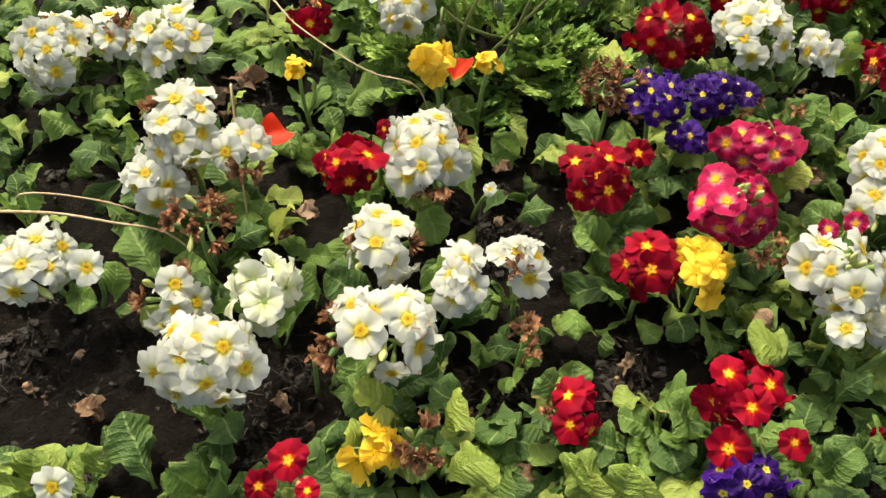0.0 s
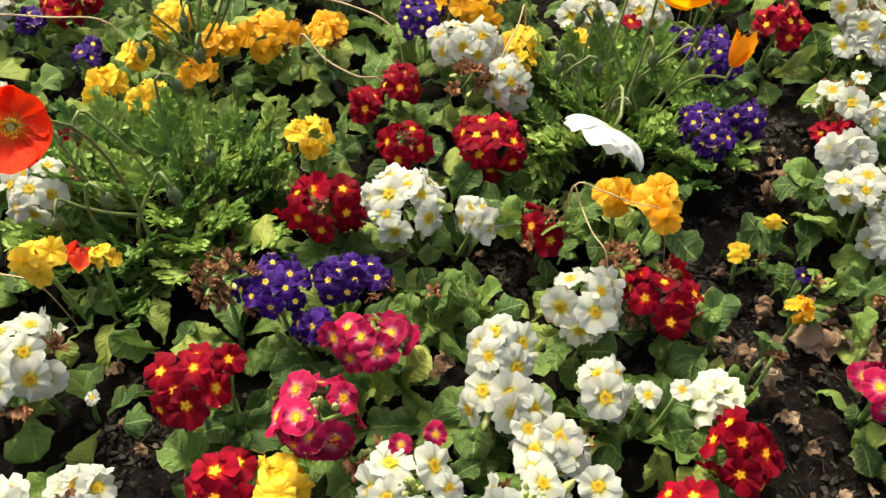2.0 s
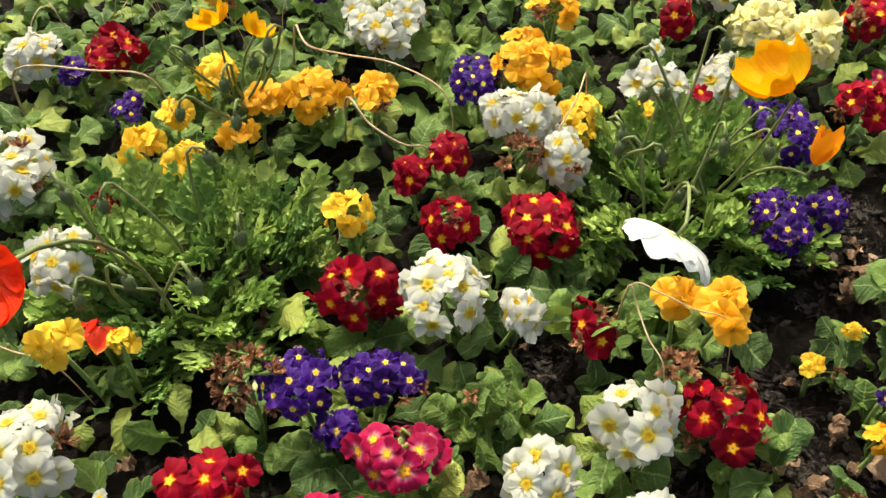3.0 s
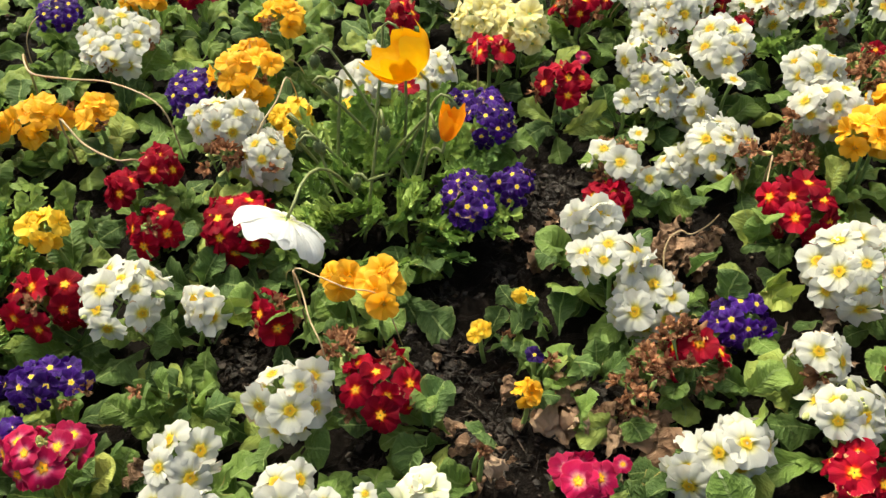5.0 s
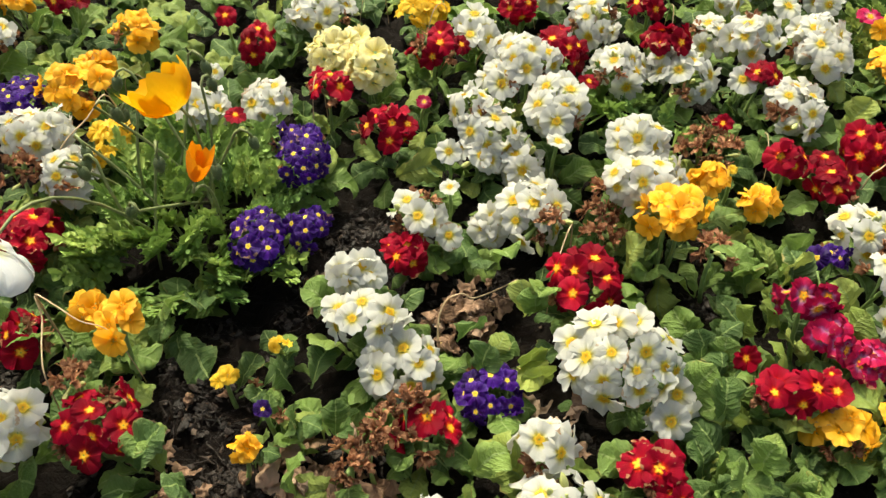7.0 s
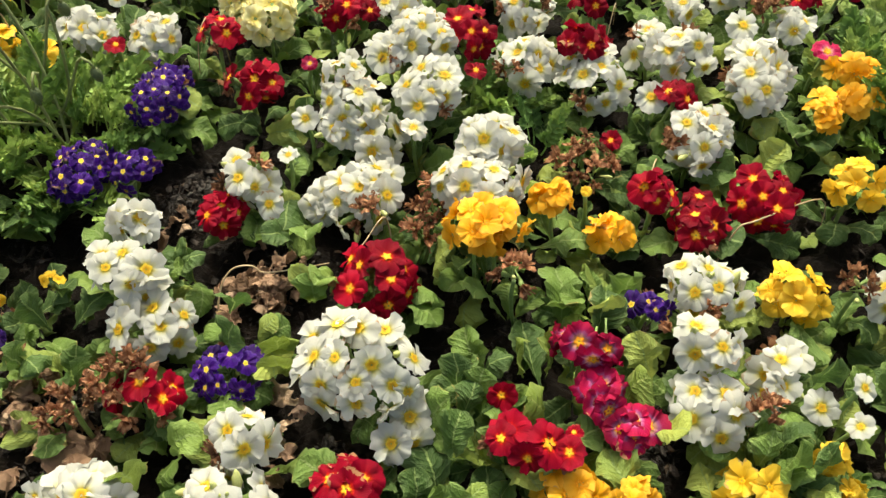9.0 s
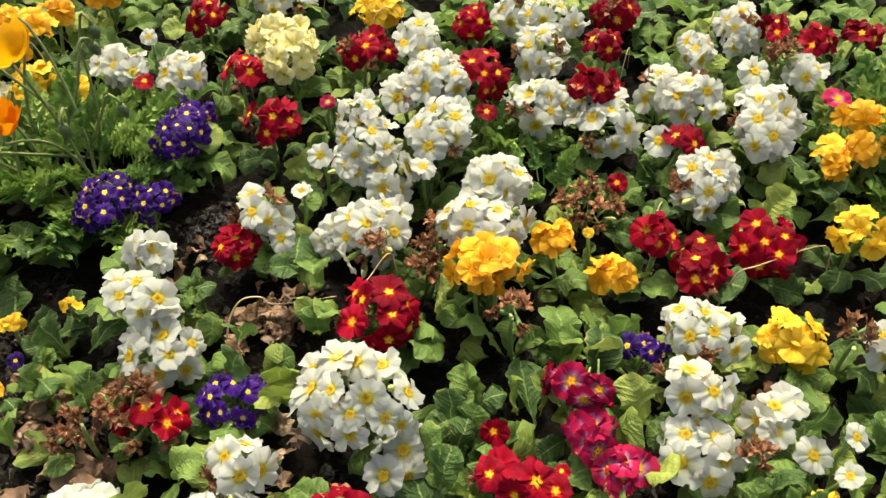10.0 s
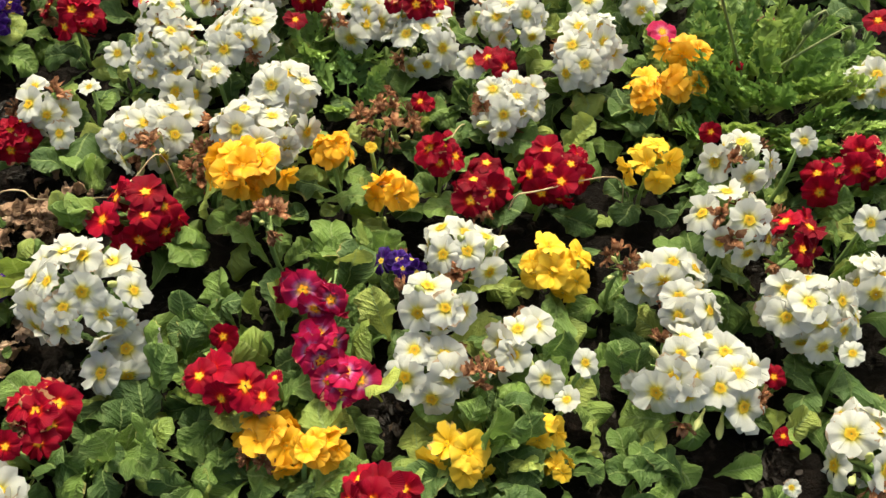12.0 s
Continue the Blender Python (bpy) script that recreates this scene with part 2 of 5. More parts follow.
def thing(name, x, y, z, label, category, group=""):
    ob = new(name)
    ob.empty_display_size = 0.02
    ob.location = (x, y, z)
    return tagged(ob, label, category, group)


def tube(points, r0, r1, sides=5):
    """A round stalk along points, tapering from r0 to r1."""
    bm = bmesh.new()
    bm.loops.layers.uv.new("UVMap")
    rings = []
    n = len(points)
    for i, p in enumerate(points):
        d = (points[min(i + 1, n - 1)] - points[max(i - 1, 0)]).normalized()
        a = d.orthogonal().normalized()
        if i and rings:
            a = (last - d * last.dot(d)).normalized() if (last - d * last.dot(d)).length > 1e-6 else a
        last = a
        c = d.cross(a)
        r = r0 + (r1 - r0) * i / max(n - 1, 1)
        rings.append([bm.verts.new(p + (a * math.cos(k * math.tau / sides) + c * math.sin(k * math.tau / sides)) * r) for k in range(sides)])
    for s, t in zip(rings, rings[1:]):
        for k in range(sides):
            bm.faces.new((s[k], s[(k + 1) % sides], t[(k + 1) % sides], t[k])).smooth = True
    bm.faces.new(rings[-1])
    bm.faces.new(rings[0][::-1])
    return bm


def bend(a, b, sag, n=7):
    """Points on a bowed line from a to b; sag is the bow's vector at the middle."""
    a, b, sag = Vector(a), Vector(b), Vector(sag)
    return [a.lerp(b, i / (n - 1)) + sag * 4 * (i / (n - 1)) * (1 - i / (n - 1)) for i in range(n)]


def turned(direction, spin=0.0):
    """A rotation that takes z to direction, spun round it."""
    return Vector(direction).to_track_quat("Z", "Y").to_matrix().to_4x4() @ Matrix.Rotation(spin, 4, "Z")


# ---- primrose flowers and leaves, at a size of one ----
def neck(length, lean):
    """The green tube behind a flower, with the thin stalk that bears it."""
    pts = [Vector((lean * 0.5, 0, -length)), Vector((lean * 0.3, 0, -0.75 * length)), Vector((0, 0, -0.62)), Vector((0, 0, -0.30)), Vector((0, 0, 0.03))]
    bm = tube(pts, 0.055, 0.055, 6)
    for v in bm.verts:
        if v.co.z > -0.70:
            k = 0.16 if v.co.z < -0.5 else 0.20 if v.co.z < -0.1 else 0.13
            d = Vector((v.co.x, v.co.y)).normalized() * k
            v.co.x, v.co.y = d.x, d.y
    for f in bm.faces:
        f.material_index = 1
    return bm


def petals_mesh(name, material, seed, count=5, ruffle=0.05, cup=0.05):
    """An open flower one unit in radius: notched petals round a short throat, on its own thin stalk."""
    g = random.Random(seed)
    made = []
    groove = 0.022 if cup < 0.11 else 0.0
    turn0 = g.uniform(0, 1)
    flop = g.uniform(-0.22, 0.22)
    for k in range(count):
        turn = turn0 + k * math.tau / count + g.uniform(-0.10, 0.10)
        wide = math.pi / count * g.uniform(1.20, 1.42)
        length = g.uniform(0.86, 1.08)
        droop = g.uniform(-0.12, 0.30) + flop * math.cos(turn)
        notch, nw = g.uniform(0.07, 0.17), g.uniform(0.16, 0.27)
        if groove == 0.0:
            notch, wide, droop = 0.6 * notch, 1.04 * wide, g.uniform(-0.10, 0.30)
        ph, ph2, ph3 = g.uniform(0, 6), g.uniform(0, 6), g.uniform(0, 6)
        twist = g.uniform(-0.10, 0.10)
        grid = []
        for i in range(5):
            u = i / 4
            for j in range(9):
                v = j / 4 - 1
                edge = 1 - notch * math.exp(-((v / nw) ** 2)) - 0.24 * abs(v) ** 3 + 0.035 * math.sin(v * 7 + ph3) + 0.035 * math.sin(v * 12.5 + ph)
                r = length * (0.10 + 0.90 * u * edge)
                th = turn + v * wide * (0.55 + 0.45 * min(1, u * 1.7))
                z = cup * u + 0.10 * math.sin(u * 2.4) - droop * u * u + (0.045 + twist) * v * u
                z += ruffle * u * (math.sin(v * 5 + ph) + 0.6 * math.sin(v * 10 + ph2) + 0.7 * u * u * math.sin(v * 13 + ph3)) - groove * u * math.exp(-((v / 0.25) ** 2))
                grid.append((Vector((r * math.cos(th), r * math.sin(th), z)), (u, (v + 1) / 2)))
        made.append(sheet(grid, 5, 9))
    made.append(neck(1.9, g.uniform(-0.6, 0.6)))
    return to_mesh(name, merge(*made), material, STALK)


BUD_GREEN = stalk_material("primrose_bud", (0.42, 0.46, 0.13), (0.66, 0.66, 0.30), 0.3)


def small_bud_mesh():
    """An unopened flower: a pale pointed bud in a ribbed green cup."""
    g = random.Random(8)
    bm = tube([Vector((0.1, 0, -1.6)), Vector((0, 0, -0.4)), Vector((0, 0, 0.0)), Vector((0, 0, 0.45)), Vector((0, 0, 0.8)), Vector((0, 0, 1.0))], 0.06, 0.06, 8)
    for v in bm.verts:
        k = 0.07 if v.co.z < -0.5 else 0.22 if v.co.z < -0.2 else 0.32 if v.co.z < 0.2 else 0.30 if v.co.z < 0.6 else 0.17 if v.co.z < 0.9 else 0.05
        d = Vector((v.co.x - (0.1 if v.co.z < -1 else 0), v.co.y)).normalized() * k * g.uniform(0.85, 1.15)
        v.co.x, v.co.y = d.x, d.y
    return to_mesh("bud", bm, BUD_GREEN)


def crumpled_mesh(name, material, seed):
    """A dead flower: shrivelled petals folded together over a dry calyx."""
    g = random.Random(seed)
    made = []
    for k in range(11):
        turn, lean = g.uniform(0, 6.28), g.uniform(0.2, 1.6)
        width = g.uniform(0.06, 0.30)
        grid = []
        for i in range(6):
            u = i / 5
            for j in range(4):
                v = j / 1.5 - 1
                r = 0.08 + u * 0.95 * math.sin(lean)
                q = Vector((r, v * width * math.sin(0.4 + u * 2.4), u * math.cos(lean) * 0.8))
                q += Vector((g.uniform(-1, 1), g.uniform(-1, 1), g.uniform(-1, 1))) * 0.11
                q.rotate(Euler((0, 0, turn)))
                grid.append((q, (u, (v + 1) / 2)))
        made.append(sheet(grid, 6, 4))
    made.append(neck(1.9, g.uniform(-0.6, 0.6)))
    return to_mesh(name, merge(*made), material, STALK)


def eye_mesh(name, material, seed, points=5, inner=0.20, outer=0.36):
    """The star-shaped eye with a sunken tube in its middle."""
    g = random.Random(seed)
    bm = bmesh.new()
    lay = bm.loops.layers.uv.new("UVMap")
    n = points * 4
    rings = []
    spin = g.uniform(0, 6)
    for r, z, u in ((0.04, 0.090, 0.0), (0.6, 0.112, 0.6), (1.0, 0.096, 1.0)):
        ring = []
        for k in range(n):
            a = spin + k * math.tau / n
            s = outer if k % 4 == 0 else (inner + outer) / 2 if k % 2 else inner
            rr = r * s * g.uniform(0.86, 1.14) if r > 0.5 else r
            ring.append(bm.verts.new((rr * math.cos(a), rr * math.sin(a), z)))
        rings.append((ring, u))
    for (s, us), (t, ut) in zip(rings, rings[1:]):
        for k in range(n):
            f = bm.faces.new((s[k], t[k], t[(k + 1) % n], s[(k + 1) % n]))
            f.smooth = True
            for loop, uu in zip(f.loops, (us, ut, ut, us)):
                loop[lay].uv = (uu, k / n)
    return to_mesh(name, bm, material)


def leaf_mesh(name, material, seed, wide=0.30, rise=0.6, fall=1.2, wave=0.05, pucker=0.03, cup=0.2, crumple=0.0):
    """A tongue-shaped leaf one unit long along its arching midrib: quilted between its veins, with a scalloped, rolled rim.

    rise: the slope at the stalk; fall: how far it bends over towards the tip; cup: folded up along the midrib (+) or back (-)."""
    g = random.Random(seed)
    rows, cols = 21, 7
    ph = [g.uniform(0, 6) for _ in range(5)]
    sway = g.uniform(-0.14, 0.14)
    off = Vector((seed * 3.7, seed * 1.3, 0))
    spine, slope, at = [], [], Vector((0, 0, 0))
    for i in range(rows):
        t = rise - fall * (i / (rows - 1)) ** 1.6
        spine.append(at.copy())
        slope.append(t)
        at = at + Vector((math.cos(t), 0, math.sin(t))) / (rows - 1)
    grid = []
    for i in range(rows):
        s = i / (rows - 1)
        body = max(0.0, (s - 0.10) / 0.90)
        w = wide * max(0.09, 1.36 * body ** 0.8 * math.sqrt(max(0.0, 1 - body ** 5)))
        if i == rows - 1:
            w = 0.28 * wide
        out = Vector((-math.sin(slope[i]), 0, math.cos(slope[i])))
        for j in range(cols):
            v = j / (cols - 1) * 2 - 1
            k = abs(v)
            rim = max(0.0, k - 0.7) / 0.3
            ww = w * (1 + rim * (0.07 * math.sin(s * 46 + ph[4]) + 0.09 * math.sin(s * 15 + ph[3] + v)))
            h = w * (cup * k - 0.42 * k ** 3 * min(1, 2 * body))
            h += wave * k * k * (math.sin(s * 9 + ph[0] + (2 if v > 0 else 0)) + 0.6 * math.sin(s * 19 + ph[1] + v)) * min(1, 2 * body)
            q = 5 * (s - 0.18 * k)
            h += pucker * (abs(math.sin(math.pi * q)) ** 0.7 - 0.5) * min(1, 3 * k) * (1 - 0.5 * k ** 4) * min(1, 3 * body)
            p = spine[i] + out * h + Vector((-0.10 * k * k * w * (1 if body > 0.5 else 0), v * ww + sway * s * s, 0))
            if crumple:
                p += noise.noise_vector(p * 3 + off) * crumple + noise.noise_vector(p * 9 + off) * crumple * 0.5
            grid.append((p, (s, (v + 1) / 2)))
    return to_mesh(name, sheet(grid, rows, cols), material)


KINDS = {
    # kind: (flower radius, petals, ruffle, cup, eye)
    "white": (0.0206, 5, 0.08, 0.02, "white"),
    "faded": (0.0190, 5, 0.09, 0.25, None),
    "red": (0.0190, 5, 0.10, 0.03, "red"),
    "pink": (0.0180, 5, 0.06, 0.10, "red"),
    "magenta": (0.0180, 5, 0.10, 0.10, "red"),
    "violet": (0.0134, 6, 0.10, 0.03, "violet"),
    "yellow": (0.0168, 5, 0.09, 0.12, "yellow"),
    "orange": (0.0168, 5, 0.09, 0.12, "orange"),
    "cream": (0.0175, 5, 0.12, 0.18, None),
    "withered": (0.0140, 5, 0.1, 0.1, None),
}
FLOWERS, EYE_MESHES, SMALL_BUD = {}, {}, small_bud_mesh()
for i, (kind, (_, n, ruf, cp, eye)) in enumerate(KINDS.items()):
    if kind == "withered":
        FLOWERS[kind] = [crumpled_mesh("withered_flower", PETALS[kind], 50 + s) for s in range(6)]
    else:
        FLOWERS[kind] = [petals_mesh(kind + "_flower", PETALS[kind], 10 * i + s, n, ruf, cp) for s in range(7)]
        if kind in ("yellow", "orange", "cream"):
            FLOWERS[kind] += [petals_mesh(kind + "_flower", PETALS[kind], 10 * i + s, n, 0.12, 0.34) for s in range(7, 9)]
for i, (eye, inner, outer) in enumerate((("white", 0.205, 0.27), ("red", 0.16, 0.29), ("violet", 0.16, 0.24), ("orange", 0.12, 0.22), ("yellow", 0.12, 0.20))):
    EYE_MESHES[eye] = [eye_mesh(eye + "_eye", EYES[eye], 90 + i * 7 + s, 5, inner, outer) for s in range(3)]
PALE_LEAF = leaf_material("pale_primrose_leaf", (0.20, 0.27, 0.045), (0.33, 0.39, 0.070), (0.46, 0.47, 0.11), (0.30, 0.36, 0.10))
LEAVES, PALE_LEAVES = [], []
for i in range(14):
    g = random.Random(600 + i)
    LEAVES.append(leaf_mesh("leaf", LEAF, 200 + i, g.uniform(0.27, 0.36), g.uniform(0.35, 0.9), (0.6, 1.2, 1.7, 2.3, 0.2)[i % 5], g.uniform(0.05, 0.10), g.uniform(0.03, 0.05), (0.35, 0.10, 0.70, -0.20, 0.5, 1.0, 0.60)[i % 7], 0.05))
for i in range(5):
    PALE_LEAVES.append(leaf_mesh("leaf", PALE_LEAF, 240 + i, 0.36, 0.5, (0.6, 1.5, 1.0, 0.3, 1.9)[i], 0.07, 0.04, (0.3, 0.6, -0.1, 0.45, 0.2)[i], 0.05))

LABELS = {
    "white": ("white primrose with yellow-eyed flowers above crinkled green leaves", "primrose"),
    "faded": ("fading cream-white primrose with greenish drooping flowers", "primrose"),
    "red": ("crimson primrose with orange star eyes above green leaves", "primrose"),
    "pink": ("magenta-pink primrose with pale rims and yellow eyes", "primrose"),
    "magenta": ("deep crimson-magenta primrose with pale streaks round yellow eyes", "primrose"),
    "violet": ("dark violet primrose with small pale yellow eyes", "primrose"),
    "yellow": ("bright yellow primrose with ruffled flowers above green leaves", "primrose"),
    "orange": ("golden orange primrose with ruffled flowers above green leaves", "primrose"),
    "cream": ("pale cream-yellow primrose with full ruffled flowers", "primrose"),
    "withered": ("withered primrose with brown shrivelled flowers and some leaves", "primrose"),
}

# Bare soil between the plants: centre and radius.
BARE = [
    (-0.340, 0.341, 0.070), (-0.395, 0.387, 0.045), (-0.134, 0.329, 0.050), (-0.151, 0.297, 0.045), (0.040, 0.318, 0.022), (0.056, 0.519, 0.032),
    (-0.230, 0.697, 0.026), (0.169, 0.352, 0.023), (0.075, 0.503, 0.047), (0.686, 0.571, 0.037), (0.686, 0.503, 0.044), (0.434, 0.673, 0.029),
    (0.786, 0.818, 0.036), (0.711, 0.419, 0.031), (0.674, 0.652, 0.030), (0.812, 0.857, 0.036), (0.937, 0.779, 0.050), (0.897, 0.765, 0.040),
    (0.405, 0.690, 0.033), (0.659, 0.595, 0.028), (0.781, 0.601, 0.028), (0.807, 0.564, 0.030), (0.619, 0.555, 0.021), (0.773, 0.530, 0.026),
]
# Gaps between the crowns: some soil, some deep shade imitated by leaving out leaves over dark soil.
BARE += [
    (0.413, 0.685, 0.017), (0.660, 0.655, 0.019), (0.203, 0.939, 0.011), (0.727, 0.795, 0.026), (0.651, 0.746, 0.017), (0.558, 0.563, 0.014),
    (0.809, 0.885, 0.014), (0.416, 0.643, 0.012), (0.604, 0.698, 0.010), (0.636, 0.660, 0.021), (0.663, 0.558, 0.022), (0.798, 0.908, 0.020),
    (0.724, 0.772, 0.013), (1.119, 0.814, 0.010), (1.201, 0.635, 0.013), (1.036, 0.615, 0.010), (0.763, 0.870, 0.016), (1.174, 0.796, 0.016),
    (1.394, 0.979, 0.013), (1.296, 0.964, 0.010), (0.909, 0.817, 0.014), (1.157, 0.745, 0.014), (1.199, 0.934, 0.013), (1.519, 0.697, 0.012),
]
BARE += [
    (1.168, 0.605, 0.010), (1.668, 0.752, 0.018), (1.333, 0.679, 0.011), (1.629, 0.975, 0.014), (1.183, 0.849, 0.011), (0.440, 0.672, 0.014),
    (0.060, 0.507, 0.017), (0.676, 0.574, 0.016), (0.632, 0.640, 0.010), (-0.028, 0.630, 0.011), (0.059, 0.329, 0.012), (0.167, 0.341, 0.014),
    (-0.397, 0.375, 0.015), (-0.327, 0.464, 0.010), (-0.136, 0.352, 0.013), (-0.417, 0.595, 0.010),
]


def bare(x, y, grow=0.0):
    return any((x - a) ** 2 + (y - b) ** 2 < (r + grow) ** 2 for a, b, r in BARE)


CROWNS, HEADS, ROSETTES, PLANTS = [], [], [], []


def hides(x, y, a, size, tilt):
    """Whether a leaf growing from x, y would stand over a head of flowers."""
    for q in (0.6, 0.8, 1.0):
        out, h = size * q * math.cos(tilt), 0.012 + size * q * math.sin(tilt)
        px, py = x + out * math.cos(a), y + out * math.sin(a)
        for hx, hy, hz, ha, hb, hc in HEADS:
            if abs(px - hx) < 0.09 and abs(py - hy) < 0.12 and h > hz - 0.5 * hc:
                if ((px - hx) / ha) ** 2 + ((py + 0.5 * (h - hz) - hy) / hb) ** 2 < 1:
                    return True
    return False



def rosette(root, count, reach, ox=0.0, oy=0.0):
    """Leaves round the crown of a plant; none lies over bare soil."""
    x0, y0 = root.location.x + ox, root.location.y + oy
    start = rnd.uniform(0, 6.28)
    for k in range(count):
        a = start + k * 2.399 + rnd.uniform(-0.3, 0.3)
        size = 0.86 * reach * rnd.uniform(0.66, 1.16)
        if any(bare(x0 + math.cos(a) * size * q, y0 + math.sin(a) * size * q, 0.002) for q in (0.8, 1.0)):
            continue
        tilt = rnd.uniform(0.25, 1.0) if k % 2 else rnd.uniform(-0.45, 0.1)
        if hides(x0, y0, a, size, tilt):
            tilt = rnd.uniform(-0.5, -0.2)
            if hides(x0, y0, a, size, tilt):
                continue
        m = Matrix.Translation((ox + 0.006 * math.cos(a), oy + 0.006 * math.sin(a), 0.004 + 0.008 * (k % 3)))
        m = m @ Matrix.Rotation(a, 4, "Z") @ Matrix.Rotation(-tilt, 4, "Y") @ Matrix.Rotation(rnd.uniform(-0.9, 0.9), 4, "X")
        part("leaf", rnd.choice(LEAVES), root, m @ Matrix.Scale(size, 4))


def primrose(kind, *heads, spent_share=0.0, scale=1.0):
    """One plant: each head is the middle and the three half-axes of a dome of flowers; spent_share: how many more have withered."""
    cx, cy = sum(h[0] for h in heads) / len(heads), sum(h[1] for h in heads) / len(heads)
    label, category = LABELS[kind]
    broad = max(max(h[3], h[4]) for h in heads)
    if spent_share:
        label = "half-withered %s primrose with brown shrivelled flowers among the open ones" % {"red": "crimson"}.get(kind, kind)
    label = ("many-headed " if len(heads) > 1 else "small " if broad < 0.018 else "broad-headed " if broad > 0.042 else "") + label
    root = thing("primrose", cx, cy, 0.0, label, category, "primroses in the bed")
    PLANTS.append(root)
    radius, eye = scale * KINDS[kind][0], KINDS[kind][4]
    for hx, hy, hz, a, b, c in heads:
        CROWNS.append((hx, hy, max(a, b)))
        HEADS.append((hx, hy, hz, a, b, c))
        r = radius
        if min(a, b) < r * 1.15:
            r = max(0.008, min(r, 0.9 * min(a, b) ** 0.5 * max(a, b) ** 0.5))
        ia, ib, ic = max(a - 0.38 * r, 0.001), max(b - 0.38 * r, 0.001), max(c - 0.05 * r, 0.001)
        if kind in ("yellow", "orange"):
            ia, ib = 0.84 * ia, 0.80 * ib
        ratio = a * b / (r * r)
        count = 1 if ratio < 1.35 else max(2, round((2.15 if kind in ("yellow", "orange") else 3.0 if kind == "cream" else 2.7 if kind == "violet" else 3.6 if kind in ("white", "pink", "magenta") else 2.6 if kind == "withered" else 2.9) * ratio))
        if kind in ("yellow", "orange") and ratio < 1.9 and min(a, b) > 0.009:
            r, count = 0.60 * math.sqrt(a * b), 4
            ia, ib = 0.55 * a, 0.55 * b
        count = min(count, 36)
        mid = Vector((hx - cx, hy - cy, hz))
        top = mid - Vector((0, 0, min(0.5 * ic, 0.012)))
        foot = Vector((top.x * 0.55 + rnd.uniform(-0.006, 0.006), top.y * 0.55 + rnd.uniform(-0.006, 0.006), 0.0))
        part("stalk", to_mesh("stalk", tube(bend(foot, top, (rnd.uniform(-0.004, 0.004), 0, 0), 5), 0.0026, 0.0022, 6), STALK), root)
        start = rnd.uniform(0, 6.28)
        low = -0.45 if count > 6 else 0.1
        hollow = kind in ("white", "pink") and count > 8 and rnd.random() < (0.8 if kind == "pink" else 0.2)
        if hollow:
            # the youngest flowers, still in bud, or spent ones in the middle of the head
            spent = kind == "pink" and rnd.random() < 0.3
            for k in range(rnd.randint(7, 11)):
                q, w = rnd.uniform(0, 6.28), rnd.uniform(0.04, 0.30)
                p = mid + Vector((ia * w * math.cos(q), ib * w * math.sin(q), ic * rnd.uniform(0.72, 1.0)))
                up = Vector((w * math.cos(q), w * math.sin(q) - 0.15, 0.9))
                m = Matrix.Translation(p) @ turned(up, q)
                if spent:
                    part("flower", rnd.choice(FLOWERS["withered"]), root, m @ Matrix.Scale(0.010, 4), "brown shrivelled flower")
                else:
                    part("bud", SMALL_BUD, root, m @ Matrix.Scale(r * rnd.uniform(0.28, 0.48), 4), "pale green unopened bud")
        for k in range(count):
            cz = 1 - (k + 0.5) / count * (1 - low) + rnd.uniform(-0.08, 0.08)
            cz = max(low, min(0.99, cz))
            sz = math.sqrt(1 - cz * cz)
            th = start + k * 2.39996 + rnd.uniform(-0.3, 0.3)
            d = Vector((sz * math.cos(th), sz * math.sin(th), cz))
            if hollow and cz > 0.94:
                continue
            if count == 1:
                d = Vector((0.05, -0.35, 0.93))
            p = mid + Vector((d.x * ia, d.y * ib, d.z * ic)) * (rnd.uniform(0.72, 1.16) if kind in ("yellow", "orange") else rnd.uniform(0.88, 1.08))
            n = Vector((d.x / max(ia, 0.006), d.y / max(ib, 0.006), d.z / max(ic, 0.006))).normalized()
            face = (n * 0.8 + Vector((0, -0.26, 0.26)) + Vector((rnd.uniform(-1, 1), rnd.uniform(-1, 1), rnd.uniform(-1, 1))) * (0.40 if kind in ("yellow", "orange", "cream", "violet") else 0.36)).normalized()
            size = r * rnd.uniform(0.80, 1.10)
            luck = rnd.random()
            fade = kind in ("white", "red", "violet", "orange") and count > 5 and luck < spent_share + ((0.34 if kind == "orange" else 0.18) if cz < 0.25 else 0.05)
            look_of = "withered" if fade else kind
            m = Matrix.Translation(p) @ turned(face, rnd.uniform(0, 6.28))
            if kind == "withered" and luck > 0.84:
                part("bud", SMALL_BUD, root, m @ Matrix.Scale(size * 0.62, 4), "green cup of a flower that has dropped")
                continue
            if kind in ("white", "faded", "pink") and count > 5 and luck > 0.91:
                part("bud", SMALL_BUD, root, m @ Matrix.Scale(size * 0.55, 4), "pale green unopened bud")
                continue
            f = part("flower", rnd.choice(FLOWERS[look_of]), root, m @ Matrix.Scale(size * (0.75 if fade else 1), 4), "brown shrivelled flower" if fade else "")
            if eye and not fade:
                part("eye", rnd.choice(EYE_MESHES[eye]), f)
    wide = max(max(h[3], h[4]) for h in heads)
    spread = max(0.042 if wide < 0.02 else 0.056, min(0.078, wide + 0.034))
    if kind == "withered":
        ROSETTES.append((root, 4, 0.06))
    else:
        for h in heads[:3]:
            ROSETTES.append((root, 7 if len(heads) == 1 else 5, spread, (h[0] - cx) * 0.8, (h[1] - cy) * 0.8))


